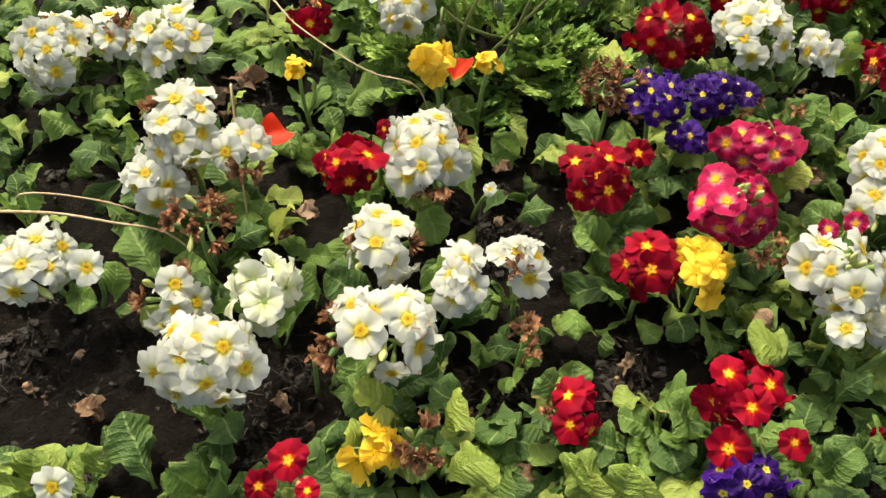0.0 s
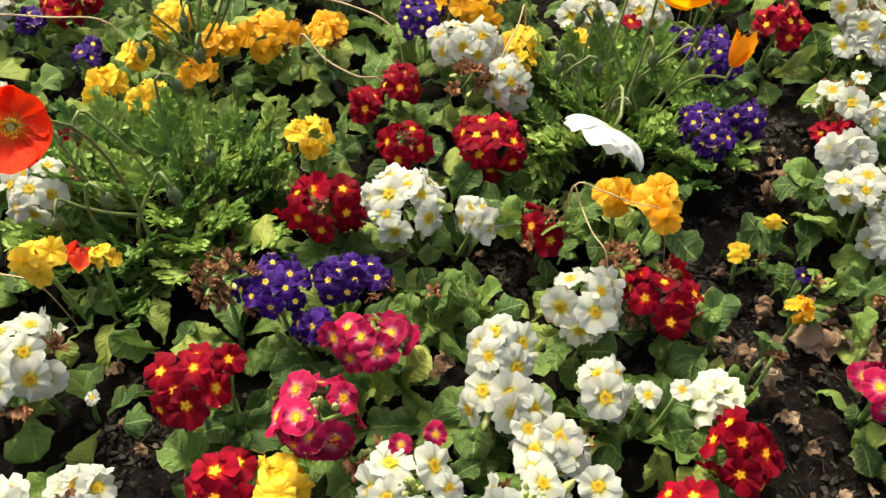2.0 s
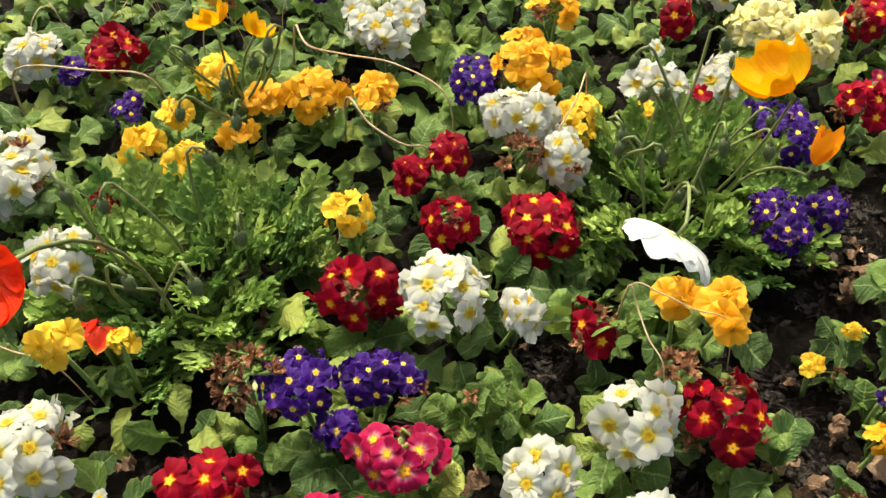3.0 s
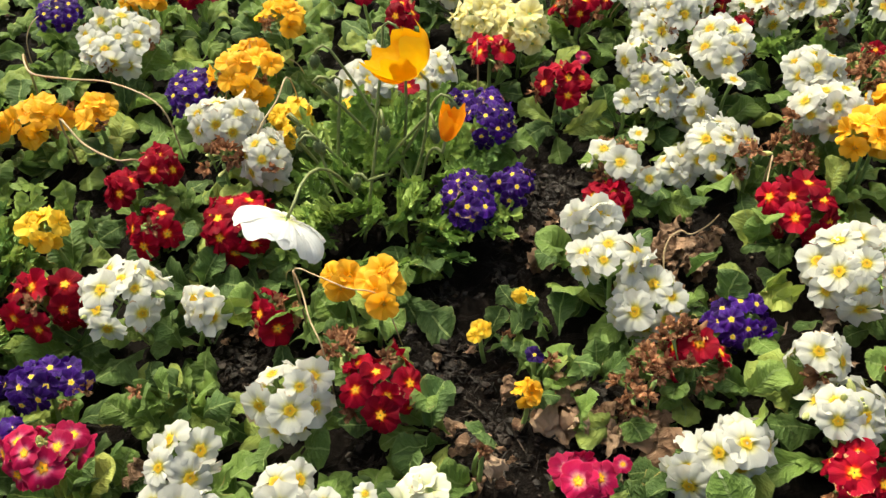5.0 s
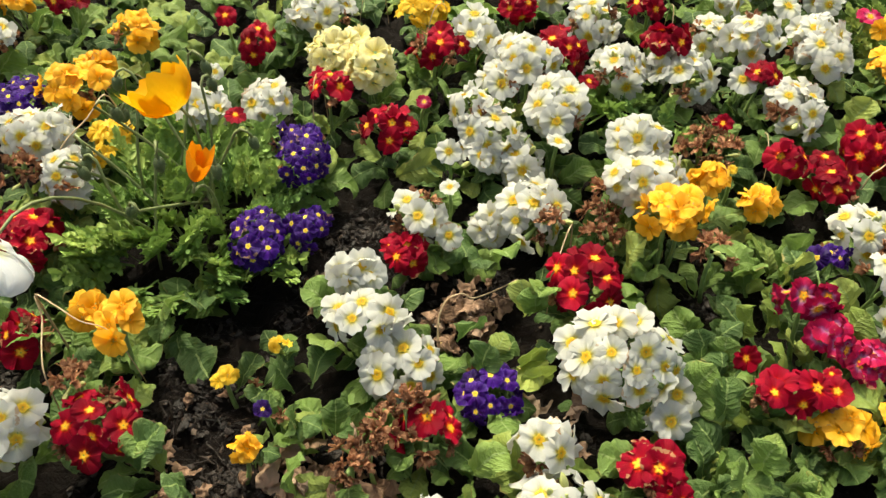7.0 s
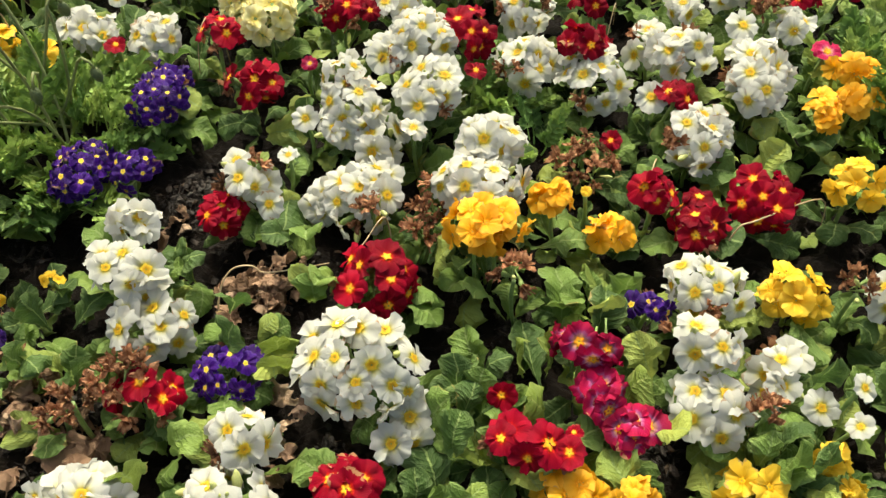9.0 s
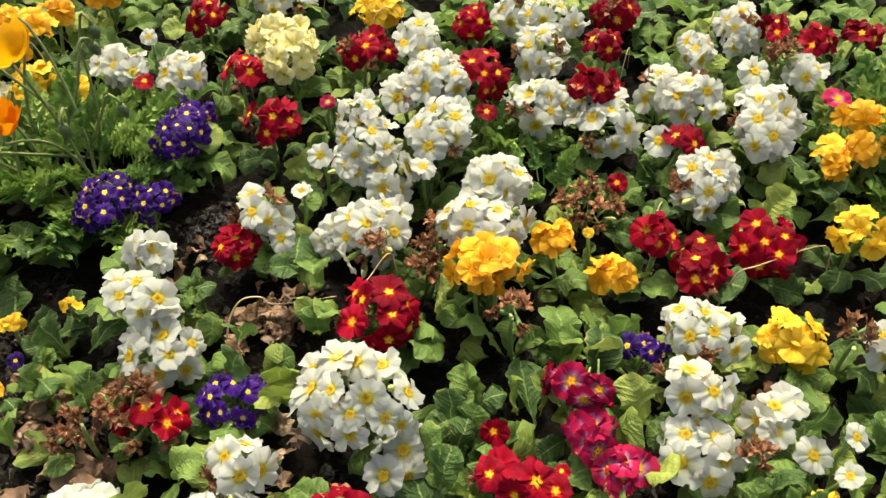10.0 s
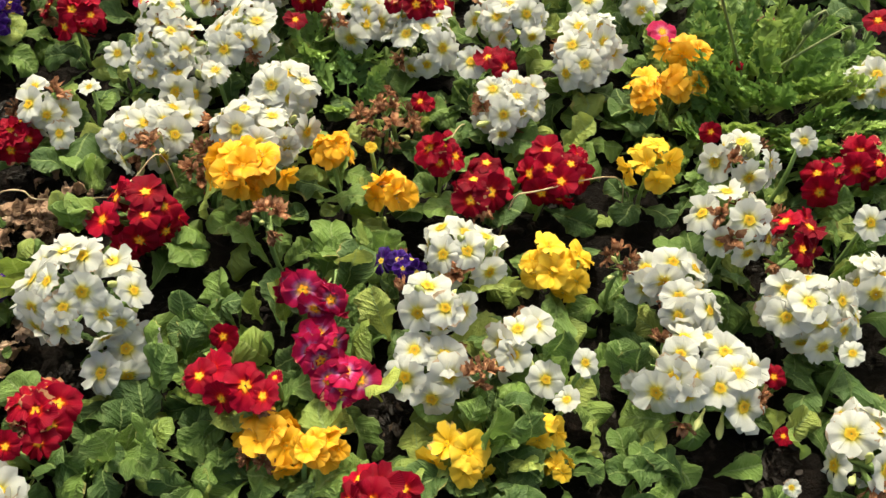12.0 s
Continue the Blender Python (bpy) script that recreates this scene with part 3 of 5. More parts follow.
def soil_height(x, y):
    q = Vector((x, y, 0))
    return 0.018 * noise.noise(q * 7) + 0.014 * noise.noise(q * 26) + 0.012 * noise.noise(q * 58) + 0.006 * noise.noise(q * 105) - 0.006


# ---- ground: one sheet of soil, uneven near the plants, out to the horizon ----
def ground():
    def axis(lo, hi, step):
        far = [0.05, 0.15, 0.4, 1.0, 3.0, 10.0, 40.0, 200.0, 900.0]
        return [lo - f for f in reversed(far)] + list(np.arange(lo, hi, step)) + [hi + f for f in far]

    lo_x, hi_x, lo_y, hi_y = -0.85, 2.25, -0.05, 1.95
    xs, ys = axis(lo_x, hi_x, 0.0078), axis(lo_y, hi_y, 0.0078)
    verts, faces = [], []
    for y in ys:
        for x in xs:
            inside = lo_x <= x <= hi_x and lo_y <= y <= hi_y
            verts.append((x, y, soil_height(x, y) if inside else -0.004))
    w = len(xs)
    for j in range(len(ys) - 1):
        for i in range(w - 1):
            faces.append((j * w + i, j * w + i + 1, (j + 1) * w + i + 1, (j + 1) * w + i))
    me = bpy.data.meshes.new("ground")
    me.from_pydata(verts, [], faces)
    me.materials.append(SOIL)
    me.polygons.foreach_set("use_smooth", [True] * len(faces))
    return tagged(new("ground", me), "dark damp crumbly garden soil of the flower bed", "soil", kind="structure")


ground()

# ---- primroses, from one end of the bed to the other ----
primrose("white", (-0.427, 0.706, 0.068, 0.039, 0.054, 0.028), (-0.361, 0.727, 0.074, 0.027, 0.033, 0.018))
primrose("white", (-0.369, 0.427, 0.065, 0.032, 0.045, 0.023), (-0.309, 0.414, 0.076, 0.022, 0.023, 0.014))
primrose("white", (-0.299, 0.711, 0.079, 0.039, 0.047, 0.026))
primrose("white", (-0.292, 0.220, 0.073, 0.025, 0.014, 0.009))
primrose("white", (-0.249, 0.556, 0.109, 0.036, 0.049, 0.026), (-0.268, 0.517, 0.079, 0.034, 0.041, 0.025), (-0.190, 0.538, 0.093, 0.026, 0.037, 0.019))
primrose("white", (-0.238, 0.390, 0.071, 0.031, 0.032, 0.021))
primrose("withered", (-0.218, 0.452, 0.095, 0.030, 0.031, 0.020))
primrose("white", (-0.205, 1.111, 0.074, 0.032, 0.038, 0.018))
primrose("white", (-0.185, 0.303, 0.115, 0.042, 0.041, 0.027))
primrose("white", (-0.177, 0.906, 0.062, 0.053, 0.058, 0.030), (-0.149, 0.886, 0.069, 0.025, 0.035, 0.018))
primrose("faded", (-0.151, 0.376, 0.098, 0.029, 0.033, 0.021))
primrose("red", (-0.149, 0.755, 0.070, 0.025, 0.030, 0.017), spent_share=0.5)
primrose("yellow", (-0.149, 0.653, 0.088, 0.016, 0.020, 0.012))
primrose("violet", (-0.140, 1.074, 0.074, 0.020, 0.021, 0.010))
primrose("red", (-0.117, 0.240, 0.075, 0.019, 0.020, 0.014), (-0.138, 0.221, 0.072, 0.015, 0.015, 0.011), (-0.101, 0.216, 0.075, 0.013, 0.011, 0.008))
primrose("withered", (-0.107, 0.330, 0.075, 0.009, 0.013, 0.007))
primrose("red", (-0.100, 1.116, 0.073, 0.036, 0.040, 0.020))
primrose("red", (-0.089, 0.516, 0.097, 0.031, 0.029, 0.018), (-0.056, 0.559, 0.099, 0.011, 0.015, 0.008))
primrose("yellow", (-0.054, 0.247, 0.074, 0.021, 0.027, 0.015))
primrose("white", (-0.053, 0.331, 0.111, 0.051, 0.040, 0.027))
primrose("white", (-0.053, 0.420, 0.101, 0.038, 0.038, 0.025), (0.015, 0.388, 0.103, 0.022, 0.031, 0.016))
primrose("violet", (-0.052, 0.997, 0.078, 0.019, 0.023, 0.012))
primrose("white", (-0.042, 0.740, 0.104, 0.034, 0.037, 0.021))
primrose("red", (-0.032, 0.845, 0.072, 0.018, 0.025, 0.013))
primrose("withered", (-0.021, 0.251, 0.076, 0.017, 0.024, 0.012))
primrose("white", (-0.016, 0.541, 0.089, 0.039, 0.054, 0.028), (0.045, 0.519, 0.059, 0.007, 0.010, 0.005))
primrose("yellow", (-0.011, 0.636, 0.112, 0.027, 0.026, 0.015), (0.045, 0.641, 0.105, 0.017, 0.019, 0.011))
primrose("red", (0.002, 0.677, 0.076, 0.013, 0.012, 0.007))
primrose("orange", (0.017, 1.266, 0.073, 0.030, 0.042, 0.022))
primrose("yellow", (0.037, 0.904, 0.073, 0.030, 0.034, 0.019), (0.017, 0.972, 0.087, 0.025, 0.022, 0.012), (-0.017, 0.930, 0.074, 0.024, 0.032, 0.018))
primrose("yellow", (0.042, 1.076, 0.069, 0.032, 0.034, 0.018))
primrose("white", (0.067, 0.409, 0.089, 0.027, 0.025, 0.016))
primrose("withered", (0.069, 0.347, 0.073, 0.014, 0.020, 0.010))
primrose("orange", (0.085, 0.966, 0.061, 0.027, 0.024, 0.013), (0.111, 1.016, 0.071, 0.024, 0.027, 0.015))
primrose("red", (0.103, 0.282, 0.064, 0.026, 0.031, 0.019))
primrose("red", (0.138, 0.498, 0.101, 0.034, 0.036, 0.024), (0.177, 0.519, 0.108, 0.016, 0.020, 0.011))
primrose("violet", (0.142, 1.266, 0.076, 0.030, 0.034, 0.016))
primrose("withered", (0.163, 0.603, 0.116, 0.030, 0.030, 0.017))
primrose("orange", (0.172, 1.027, 0.070, 0.044, 0.044, 0.024), (0.247, 1.008, 0.083, 0.029, 0.029, 0.016), (0.243, 1.022, 0.078, 0.028, 0.029, 0.016))
primrose("red", (0.178, 0.411, 0.090, 0.030, 0.031, 0.020))
primrose("yellow", (0.224, 0.406, 0.093, 0.025, 0.035, 0.018))
primrose("violet", (0.230, 0.226, 0.071, 0.034, 0.020, 0.012), scale=1.2)
primrose("yellow", (0.232, 0.812, 0.092, 0.032, 0.033, 0.020))
primrose("red", (0.232, 0.285, 0.097, 0.034, 0.028, 0.019), (0.215, 0.249, 0.075, 0.021, 0.021, 0.014), (0.267, 0.255, 0.077, 0.015, 0.021, 0.011))
primrose("white", (0.247, 1.174, 0.080, 0.053, 0.059, 0.027))
primrose("red", (0.248, 0.720, 0.076, 0.045, 0.037, 0.022))
primrose("pink", (0.255, 0.455, 0.114, 0.037, 0.037, 0.024), (0.321, 0.423, 0.122, 0.012, 0.014, 0.009))
primrose("orange", (0.266, 1.281, 0.078, 0.043, 0.026, 0.012))
primrose("violet", (0.278, 0.614, 0.090, 0.042, 0.026, 0.013), (0.206, 0.605, 0.098, 0.036, 0.033, 0.015), (0.243, 0.572, 0.073, 0.021, 0.018, 0.011), spent_share=0.15, scale=1.0)
primrose("withered", (0.292, 0.433, 0.073, 0.027, 0.016, 0.011))
primrose("pink", (0.298, 0.535, 0.103, 0.037, 0.027, 0.018))
primrose("white", (0.329, 0.383, 0.115, 0.042, 0.040, 0.024), (0.375, 0.356, 0.069, 0.026, 0.024, 0.016), (0.364, 0.326, 0.109, 0.026, 0.020, 0.014), (0.320, 0.339, 0.101, 0.018, 0.021, 0.013))
primrose("white", (0.332, 0.709, 0.090, 0.047, 0.043, 0.025), (0.405, 0.700, 0.071, 0.021, 0.028, 0.015))
primrose("red", (0.334, 0.916, 0.075, 0.025, 0.030, 0.017))
primrose("red", (0.336, 0.829, 0.057, 0.030, 0.034, 0.019), (0.294, 0.900, 0.060, 0.024, 0.024, 0.014))
primrose("red", (0.337, 0.260, 0.077, 0.009, 0.006, 0.004))
primrose("red", (0.340, 1.277, 0.078, 0.027, 0.024, 0.011))
primrose("pink", (0.349, 0.433, 0.119, 0.010, 0.015, 0.007))
primrose("withered", (0.357, 0.606, 0.075, 0.010, 0.012, 0.007))
primrose("violet", (0.365, 1.030, 0.088, 0.032, 0.039, 0.021))
primrose("white", (0.410, 0.476, 0.083, 0.038, 0.025, 0.016), (0.411, 0.520, 0.097, 0.028, 0.032, 0.020))
primrose("withered", (0.414, 0.895, 0.094, 0.027, 0.022, 0.013))
primrose("white", (0.417, 0.951, 0.104, 0.045, 0.037, 0.019), (0.461, 0.919, 0.072, 0.029, 0.041, 0.021), (0.459, 0.898, 0.090, 0.025, 0.034, 0.018))
primrose("white", (0.419, 0.378, 0.091, 0.040, 0.037, 0.025), (0.448, 0.438, 0.067, 0.033, 0.027, 0.018), (0.427, 0.456, 0.070, 0.023, 0.023, 0.015), (0.480, 0.406, 0.060, 0.022, 0.022, 0.014))
primrose("orange", (0.432, 1.043, 0.100, 0.052, 0.048, 0.023), (0.429, 1.125, 0.079, 0.028, 0.020, 0.010))
primrose("red", (0.435, 0.813, 0.069, 0.042, 0.044, 0.024))
primrose("red", (0.471, 0.276, 0.074, 0.020, 0.013, 0.009))
primrose("orange", (0.473, 1.172, 0.094, 0.034, 0.045, 0.022))
primrose("red", (0.473, 0.692, 0.058, 0.024, 0.034, 0.017), spent_share=0.5)
primrose("yellow", (0.486, 0.982, 0.073, 0.026, 0.033, 0.018), (0.560, 0.976, 0.078, 0.020, 0.020, 0.011), (0.487, 0.949, 0.073, 0.016, 0.021, 0.012))
primrose("white", (0.497, 0.485, 0.081, 0.027, 0.031, 0.019), (0.531, 0.473, 0.088, 0.015, 0.022, 0.011), (0.564, 0.479, 0.083, 0.013, 0.017, 0.010))
primrose("white", (0.498, 0.578, 0.081, 0.036, 0.037, 0.023))
primrose("red", (0.542, 0.367, 0.074, 0.029, 0.031, 0.021))
primrose("withered", (0.546, 0.633, 0.071, 0.021, 0.021, 0.013))
primrose("orange", (0.547, 0.699, 0.091, 0.026, 0.022, 0.013), (0.588, 0.676, 0.103, 0.025, 0.034, 0.018))
primrose("withered", (0.570, 0.301, 0.074, 0.018, 0.014, 0.009))
primrose("white", (0.579, 0.281, 0.071, 0.019, 0.021, 0.014))
primrose("red", (0.580, 0.591, 0.065, 0.040, 0.041, 0.025))
primrose("white", (0.584, 1.039, 0.076, 0.040, 0.028, 0.015), (0.667, 1.048, 0.075, 0.031, 0.034, 0.017), (0.604, 1.044, 0.073, 0.021, 0.021, 0.011))
primrose("white", (0.592, 1.100, 0.078, 0.015, 0.021, 0.011))
primrose("faded", (0.608, 0.486, 0.045, 0.024, 0.024, 0.014))
primrose("red", (0.610, 0.424, 0.065, 0.033, 0.037, 0.024))
primrose("red", (0.631, 1.019, 0.074, 0.014, 0.020, 0.010))
primrose("red", (0.633, 1.175, 0.075, 0.025, 0.035, 0.018), (0.581, 1.230, 0.079, 0.022, 0.022, 0.011))
primrose("withered", (0.662, 0.513, 0.074, 0.012, 0.012, 0.008))
primrose("withered", (0.663, 0.526, 0.050, 0.012, 0.013, 0.007))
primrose("yellow", (0.678, 0.656, 0.045, 0.015, 0.015, 0.009))
primrose("red", (0.680, 0.332, 0.071, 0.031, 0.032, 0.020))
primrose("violet", (0.685, 0.825, 0.060, 0.031, 0.042, 0.022), (0.739, 0.841, 0.062, 0.024, 0.029, 0.017))
primrose("withered", (0.704, 0.658, 0.030, 0.011, 0.012, 0.007))
primrose("white", (0.710, 1.260, 0.074, 0.052, 0.039, 0.019))
primrose("orange", (0.711, 0.572, 0.055, 0.019, 0.019, 0.011))
primrose("violet", (0.724, 0.612, 0.060, 0.010, 0.010, 0.006))
primrose("violet", (0.725, 0.937, 0.079, 0.031, 0.044, 0.022), (0.708, 0.989, 0.060, 0.031, 0.028, 0.015))
primrose("yellow", (0.726, 0.690, 0.050, 0.014, 0.014, 0.008))
primrose("red", (0.740, 1.068, 0.082, 0.028, 0.031, 0.016))
primrose("pink", (0.741, 0.471, 0.075, 0.027, 0.026, 0.015), (0.776, 0.483, 0.080, 0.009, 0.013, 0.007))
primrose("withered", (0.741, 0.611, 0.050, 0.012, 0.012, 0.007))
primrose("cream", (0.748, 1.166, 0.067, 0.048, 0.042, 0.021), (0.791, 1.111, 0.086, 0.032, 0.045, 0.023))
primrose("white", (0.804, 0.742, 0.102, 0.033, 0.018, 0.010))
primrose("withered", (0.808, 0.566, 0.050, 0.021, 0.022, 0.012))
primrose("red", (0.817, 0.991, 0.080, 0.037, 0.031, 0.017))
primrose("withered", (0.827, 0.565, 0.075, 0.014, 0.012, 0.008))
primrose("withered", (0.837, 0.594, 0.051, 0.020, 0.023, 0.014))
primrose("red", (0.845, 0.824, 0.040, 0.028, 0.028, 0.017))
primrose("white", (0.846, 0.666, 0.055, 0.041, 0.037, 0.024), (0.814, 0.694, 0.092, 0.038, 0.026, 0.016))
primrose("white", (0.856, 0.865, 0.058, 0.031, 0.037, 0.022), (0.894, 0.905, 0.061, 0.018, 0.016, 0.009), (0.893, 0.846, 0.042, 0.016, 0.020, 0.012))
primrose("yellow", (0.857, 1.264, 0.074, 0.043, 0.038, 0.018))
primrose("pink", (0.861, 1.063, 0.061, 0.013, 0.011, 0.006))
primrose("withered", (0.861, 0.609, 0.074, 0.025, 0.014, 0.009))
primrose("red", (0.875, 0.592, 0.056, 0.033, 0.030, 0.020), spent_share=0.3)
primrose("red", (0.877, 1.160, 0.079, 0.044, 0.032, 0.016))
primrose("white", (0.880, 0.493, 0.064, 0.032, 0.026, 0.018), (0.850, 0.490, 0.045, 0.030, 0.028, 0.018))
primrose("white", (0.892, 0.966, 0.060, 0.023, 0.024, 0.013))
primrose("white", (0.931, 1.210, 0.073, 0.033, 0.040, 0.020))
primrose("violet", (0.933, 0.640, 0.044, 0.032, 0.033, 0.021))
primrose("white", (0.943, 0.991, 0.076, 0.040, 0.040, 0.022), (0.929, 0.967, 0.063, 0.030, 0.030, 0.017), (0.977, 0.961, 0.055, 0.030, 0.035, 0.019), (0.921, 1.017, 0.091, 0.028, 0.034, 0.018))
primrose("white", (0.983, 1.149, 0.073, 0.042, 0.038, 0.020), (0.992, 1.094, 0.105, 0.040, 0.039, 0.021), (0.956, 1.071, 0.092, 0.025, 0.029, 0.015))
primrose("white", (0.987, 0.873, 0.053, 0.038, 0.053, 0.027), (0.942, 0.880, 0.027, 0.025, 0.030, 0.018))
primrose("white", (0.989, 0.518, 0.062, 0.045, 0.031, 0.020), (0.979, 0.568, 0.072, 0.030, 0.029, 0.019))
primrose("red", (0.980, 0.460, 0.050, 0.036, 0.031, 0.020))
primrose("red", (0.992, 1.272, 0.076, 0.027, 0.032, 0.016))
primrose("withered", (1.008, 0.846, 0.073, 0.023, 0.017, 0.010))
primrose("white", (1.023, 1.021, 0.091, 0.039, 0.046, 0.024), (1.020, 0.963, 0.078, 0.016, 0.021, 0.012))
primrose("red", (1.037, 0.762, 0.060, 0.042, 0.045, 0.027))
primrose("red", (1.039, 1.139, 0.089, 0.031, 0.043, 0.022), (1.066, 1.068, 0.088, 0.016, 0.022, 0.011))
primrose("white", (1.054, 0.656, 0.082, 0.056, 0.051, 0.032), (1.098, 0.629, 0.044, 0.026, 0.036, 0.018))
primrose("withered", (1.064, 0.853, 0.059, 0.024, 0.034, 0.018))
primrose("red", (1.077, 0.558, 0.052, 0.029, 0.025, 0.016), (1.088, 0.539, 0.045, 0.017, 0.024, 0.012), (1.085, 0.516, 0.077, 0.015, 0.017, 0.011))
primrose("white", (1.079, 1.315, 0.074, 0.064, 0.037, 0.018), (1.095, 1.232, 0.073, 0.037, 0.041, 0.021))
primrose("white", (1.075, 0.465, 0.068, 0.042, 0.036, 0.018), (1.070, 0.425, 0.055, 0.030, 0.030, 0.016))
primrose("white", (1.105, 0.879, 0.097, 0.048, 0.039, 0.022), (1.119, 0.896, 0.084, 0.041, 0.038, 0.023), (1.112, 0.944, 0.104, 0.038, 0.030, 0.016))
primrose("orange", (1.121, 0.818, 0.106, 0.037, 0.031, 0.018), (1.136, 0.830, 0.101, 0.035, 0.030, 0.018))
primrose("withered", (1.167, 0.787, 0.085, 0.021, 0.021, 0.013))
primrose("red", (1.174, 1.349, 0.077, 0.032, 0.030, 0.014), (1.176, 1.267, 0.079, 0.025, 0.021, 0.010))
primrose("red", (1.186, 1.179, 0.075, 0.031, 0.024, 0.012), (1.180, 1.138, 0.103, 0.030, 0.026, 0.013))
primrose("white", (1.197, 1.121, 0.066, 0.042, 0.053, 0.026), (1.114, 1.126, 0.072, 0.039, 0.043, 0.022))
primrose("withered", (1.207, 1.009, 0.074, 0.016, 0.016, 0.009))
primrose("withered", (1.210, 0.985, 0.055, 0.037, 0.032, 0.017))
primrose("red", (1.212, 0.625, 0.068, 0.038, 0.024, 0.017), (1.188, 0.623, 0.072, 0.019, 0.017, 0.012), (1.245, 0.625, 0.072, 0.018, 0.017, 0.012), (1.179, 0.675, 0.054, 0.014, 0.017, 0.010))
primrose("yellow", (1.217, 0.921, 0.077, 0.007, 0.009, 0.005))
primrose("red", (1.233, 1.029, 0.055, 0.014, 0.015, 0.008))
primrose("red", (1.246, 0.644, 0.075, 0.009, 0.013, 0.007))
primrose("magenta", (1.243, 0.722, 0.088, 0.034, 0.019, 0.012), (1.265, 0.687, 0.072, 0.021, 0.023, 0.012), (1.293, 0.668, 0.060, 0.025, 0.019, 0.011))
primrose("orange", (1.247, 0.890, 0.050, 0.027, 0.028, 0.017), (1.186, 0.898, 0.080, 0.024, 0.025, 0.015))
primrose("orange", (1.259, 0.602, 0.041, 0.039, 0.036, 0.023), (1.309, 0.613, 0.050, 0.019, 0.022, 0.014), (1.297, 0.594, 0.076, 0.018, 0.022, 0.013))
primrose("white", (1.269, 1.102, 0.065, 0.020, 0.028, 0.014))
primrose("red", (1.288, 0.941, 0.077, 0.029, 0.021, 0.011))
primrose("white", (1.294, 1.293, 0.074, 0.025, 0.035, 0.018), (1.368, 1.263, 0.072, 0.021, 0.026, 0.013))
primrose("violet", (1.297, 0.796, 0.066, 0.025, 0.017, 0.011))
primrose("red", (1.298, 1.101, 0.076, 0.021, 0.025, 0.013), (1.236, 1.046, 0.038, 0.014, 0.012, 0.007))
primrose("white", (1.301, 1.174, 0.089, 0.038, 0.040, 0.021), (1.258, 1.215, 0.061, 0.027, 0.036, 0.017))
primrose("white", (1.332, 1.055, 0.064, 0.039, 0.043, 0.024), (1.326, 1.036, 0.072, 0.037, 0.040, 0.023))
primrose("white", (1.346, 0.828, 0.071, 0.043, 0.037, 0.023), (1.342, 0.750, 0.090, 0.037, 0.025, 0.016))
primrose("white", (1.348, 1.365, 0.073, 0.031, 0.041, 0.020))
primrose("red", (1.359, 0.571, 0.073, 0.029, 0.027, 0.017), (1.375, 0.603, 0.043, 0.026, 0.014, 0.008))
primrose("white", (1.360, 0.709, 0.056, 0.038, 0.036, 0.023))
primrose("white", (1.388, 1.172, 0.079, 0.038, 0.051, 0.027), (1.388, 1.154, 0.078, 0.037, 0.052, 0.027))
primrose("red", (1.394, 1.363, 0.077, 0.019, 0.027, 0.014))
primrose("red", (1.402, 0.975, 0.061, 0.039, 0.042, 0.022), (1.337, 0.922, 0.062, 0.028, 0.039, 0.020))
primrose("withered", (1.405, 0.705, 0.073, 0.014, 0.019, 0.010))
primrose("withered", (1.405, 1.317, 0.076, 0.022, 0.030, 0.016))
primrose("yellow", (1.406, 0.649, 0.030, 0.032, 0.029, 0.020), (1.469, 0.689, 0.039, 0.023, 0.020, 0.014))
primrose("white", (1.424, 0.768, 0.045, 0.025, 0.033, 0.018), (1.456, 0.740, 0.043, 0.019, 0.022, 0.014), (1.478, 0.710, 0.074, 0.014, 0.015, 0.009), (1.484, 0.751, 0.073, 0.014, 0.017, 0.010))
primrose("yellow", (1.434, 0.856, 0.054, 0.042, 0.034, 0.021))
primrose("white", (1.436, 1.294, 0.066, 0.023, 0.030, 0.014))
primrose("pink", (1.466, 1.220, 0.085, 0.021, 0.018, 0.009))
primrose("yellow", (1.490, 0.672, 0.028, 0.019, 0.015, 0.010))
primrose("withered", (1.491, 0.867, 0.070, 0.018, 0.026, 0.013))
primrose("yellow", (1.496, 1.010, 0.074, 0.032, 0.038, 0.021))
primrose("orange", (1.502, 1.195, 0.086, 0.034, 0.027, 0.014), (1.503, 1.149, 0.079, 0.032, 0.020, 0.010), (1.466, 1.127, 0.067, 0.025, 0.031, 0.017))
primrose("red", (1.503, 1.393, 0.078, 0.027, 0.026, 0.012), (1.447, 1.355, 0.076, 0.022, 0.031, 0.016))
primrose("red", (1.545, 1.073, 0.082, 0.014, 0.019, 0.010))
primrose("red", (1.559, 1.206, 0.077, 0.008, 0.011, 0.006))
primrose("white", (1.580, 1.014, 0.110, 0.036, 0.031, 0.017), (1.631, 1.057, 0.113, 0.016, 0.021, 0.011))
primrose("white", (1.583, 0.939, 0.099, 0.042, 0.042, 0.025), (1.542, 0.879, 0.062, 0.039, 0.035, 0.021))
primrose("white", (1.584, 0.775, 0.067, 0.061, 0.049, 0.031), (1.562, 0.845, 0.072, 0.032, 0.026, 0.016))
primrose("pink", (1.586, 1.302, 0.076, 0.019, 0.012, 0.006))
primrose("red", (1.637, 0.939, 0.096, 0.029, 0.040, 0.021))
primrose("red", (1.646, 0.812, 0.050, 0.015, 0.016, 0.010), (1.666, 0.770, 0.030, 0.010, 0.014, 0.007))
primrose("white", (1.662, 0.696, 0.077, 0.011, 0.007, 0.005))
primrose("white", (1.667, 0.878, 0.078, 0.045, 0.045, 0.027), (1.722, 0.940, 0.070, 0.021, 0.030, 0.015))
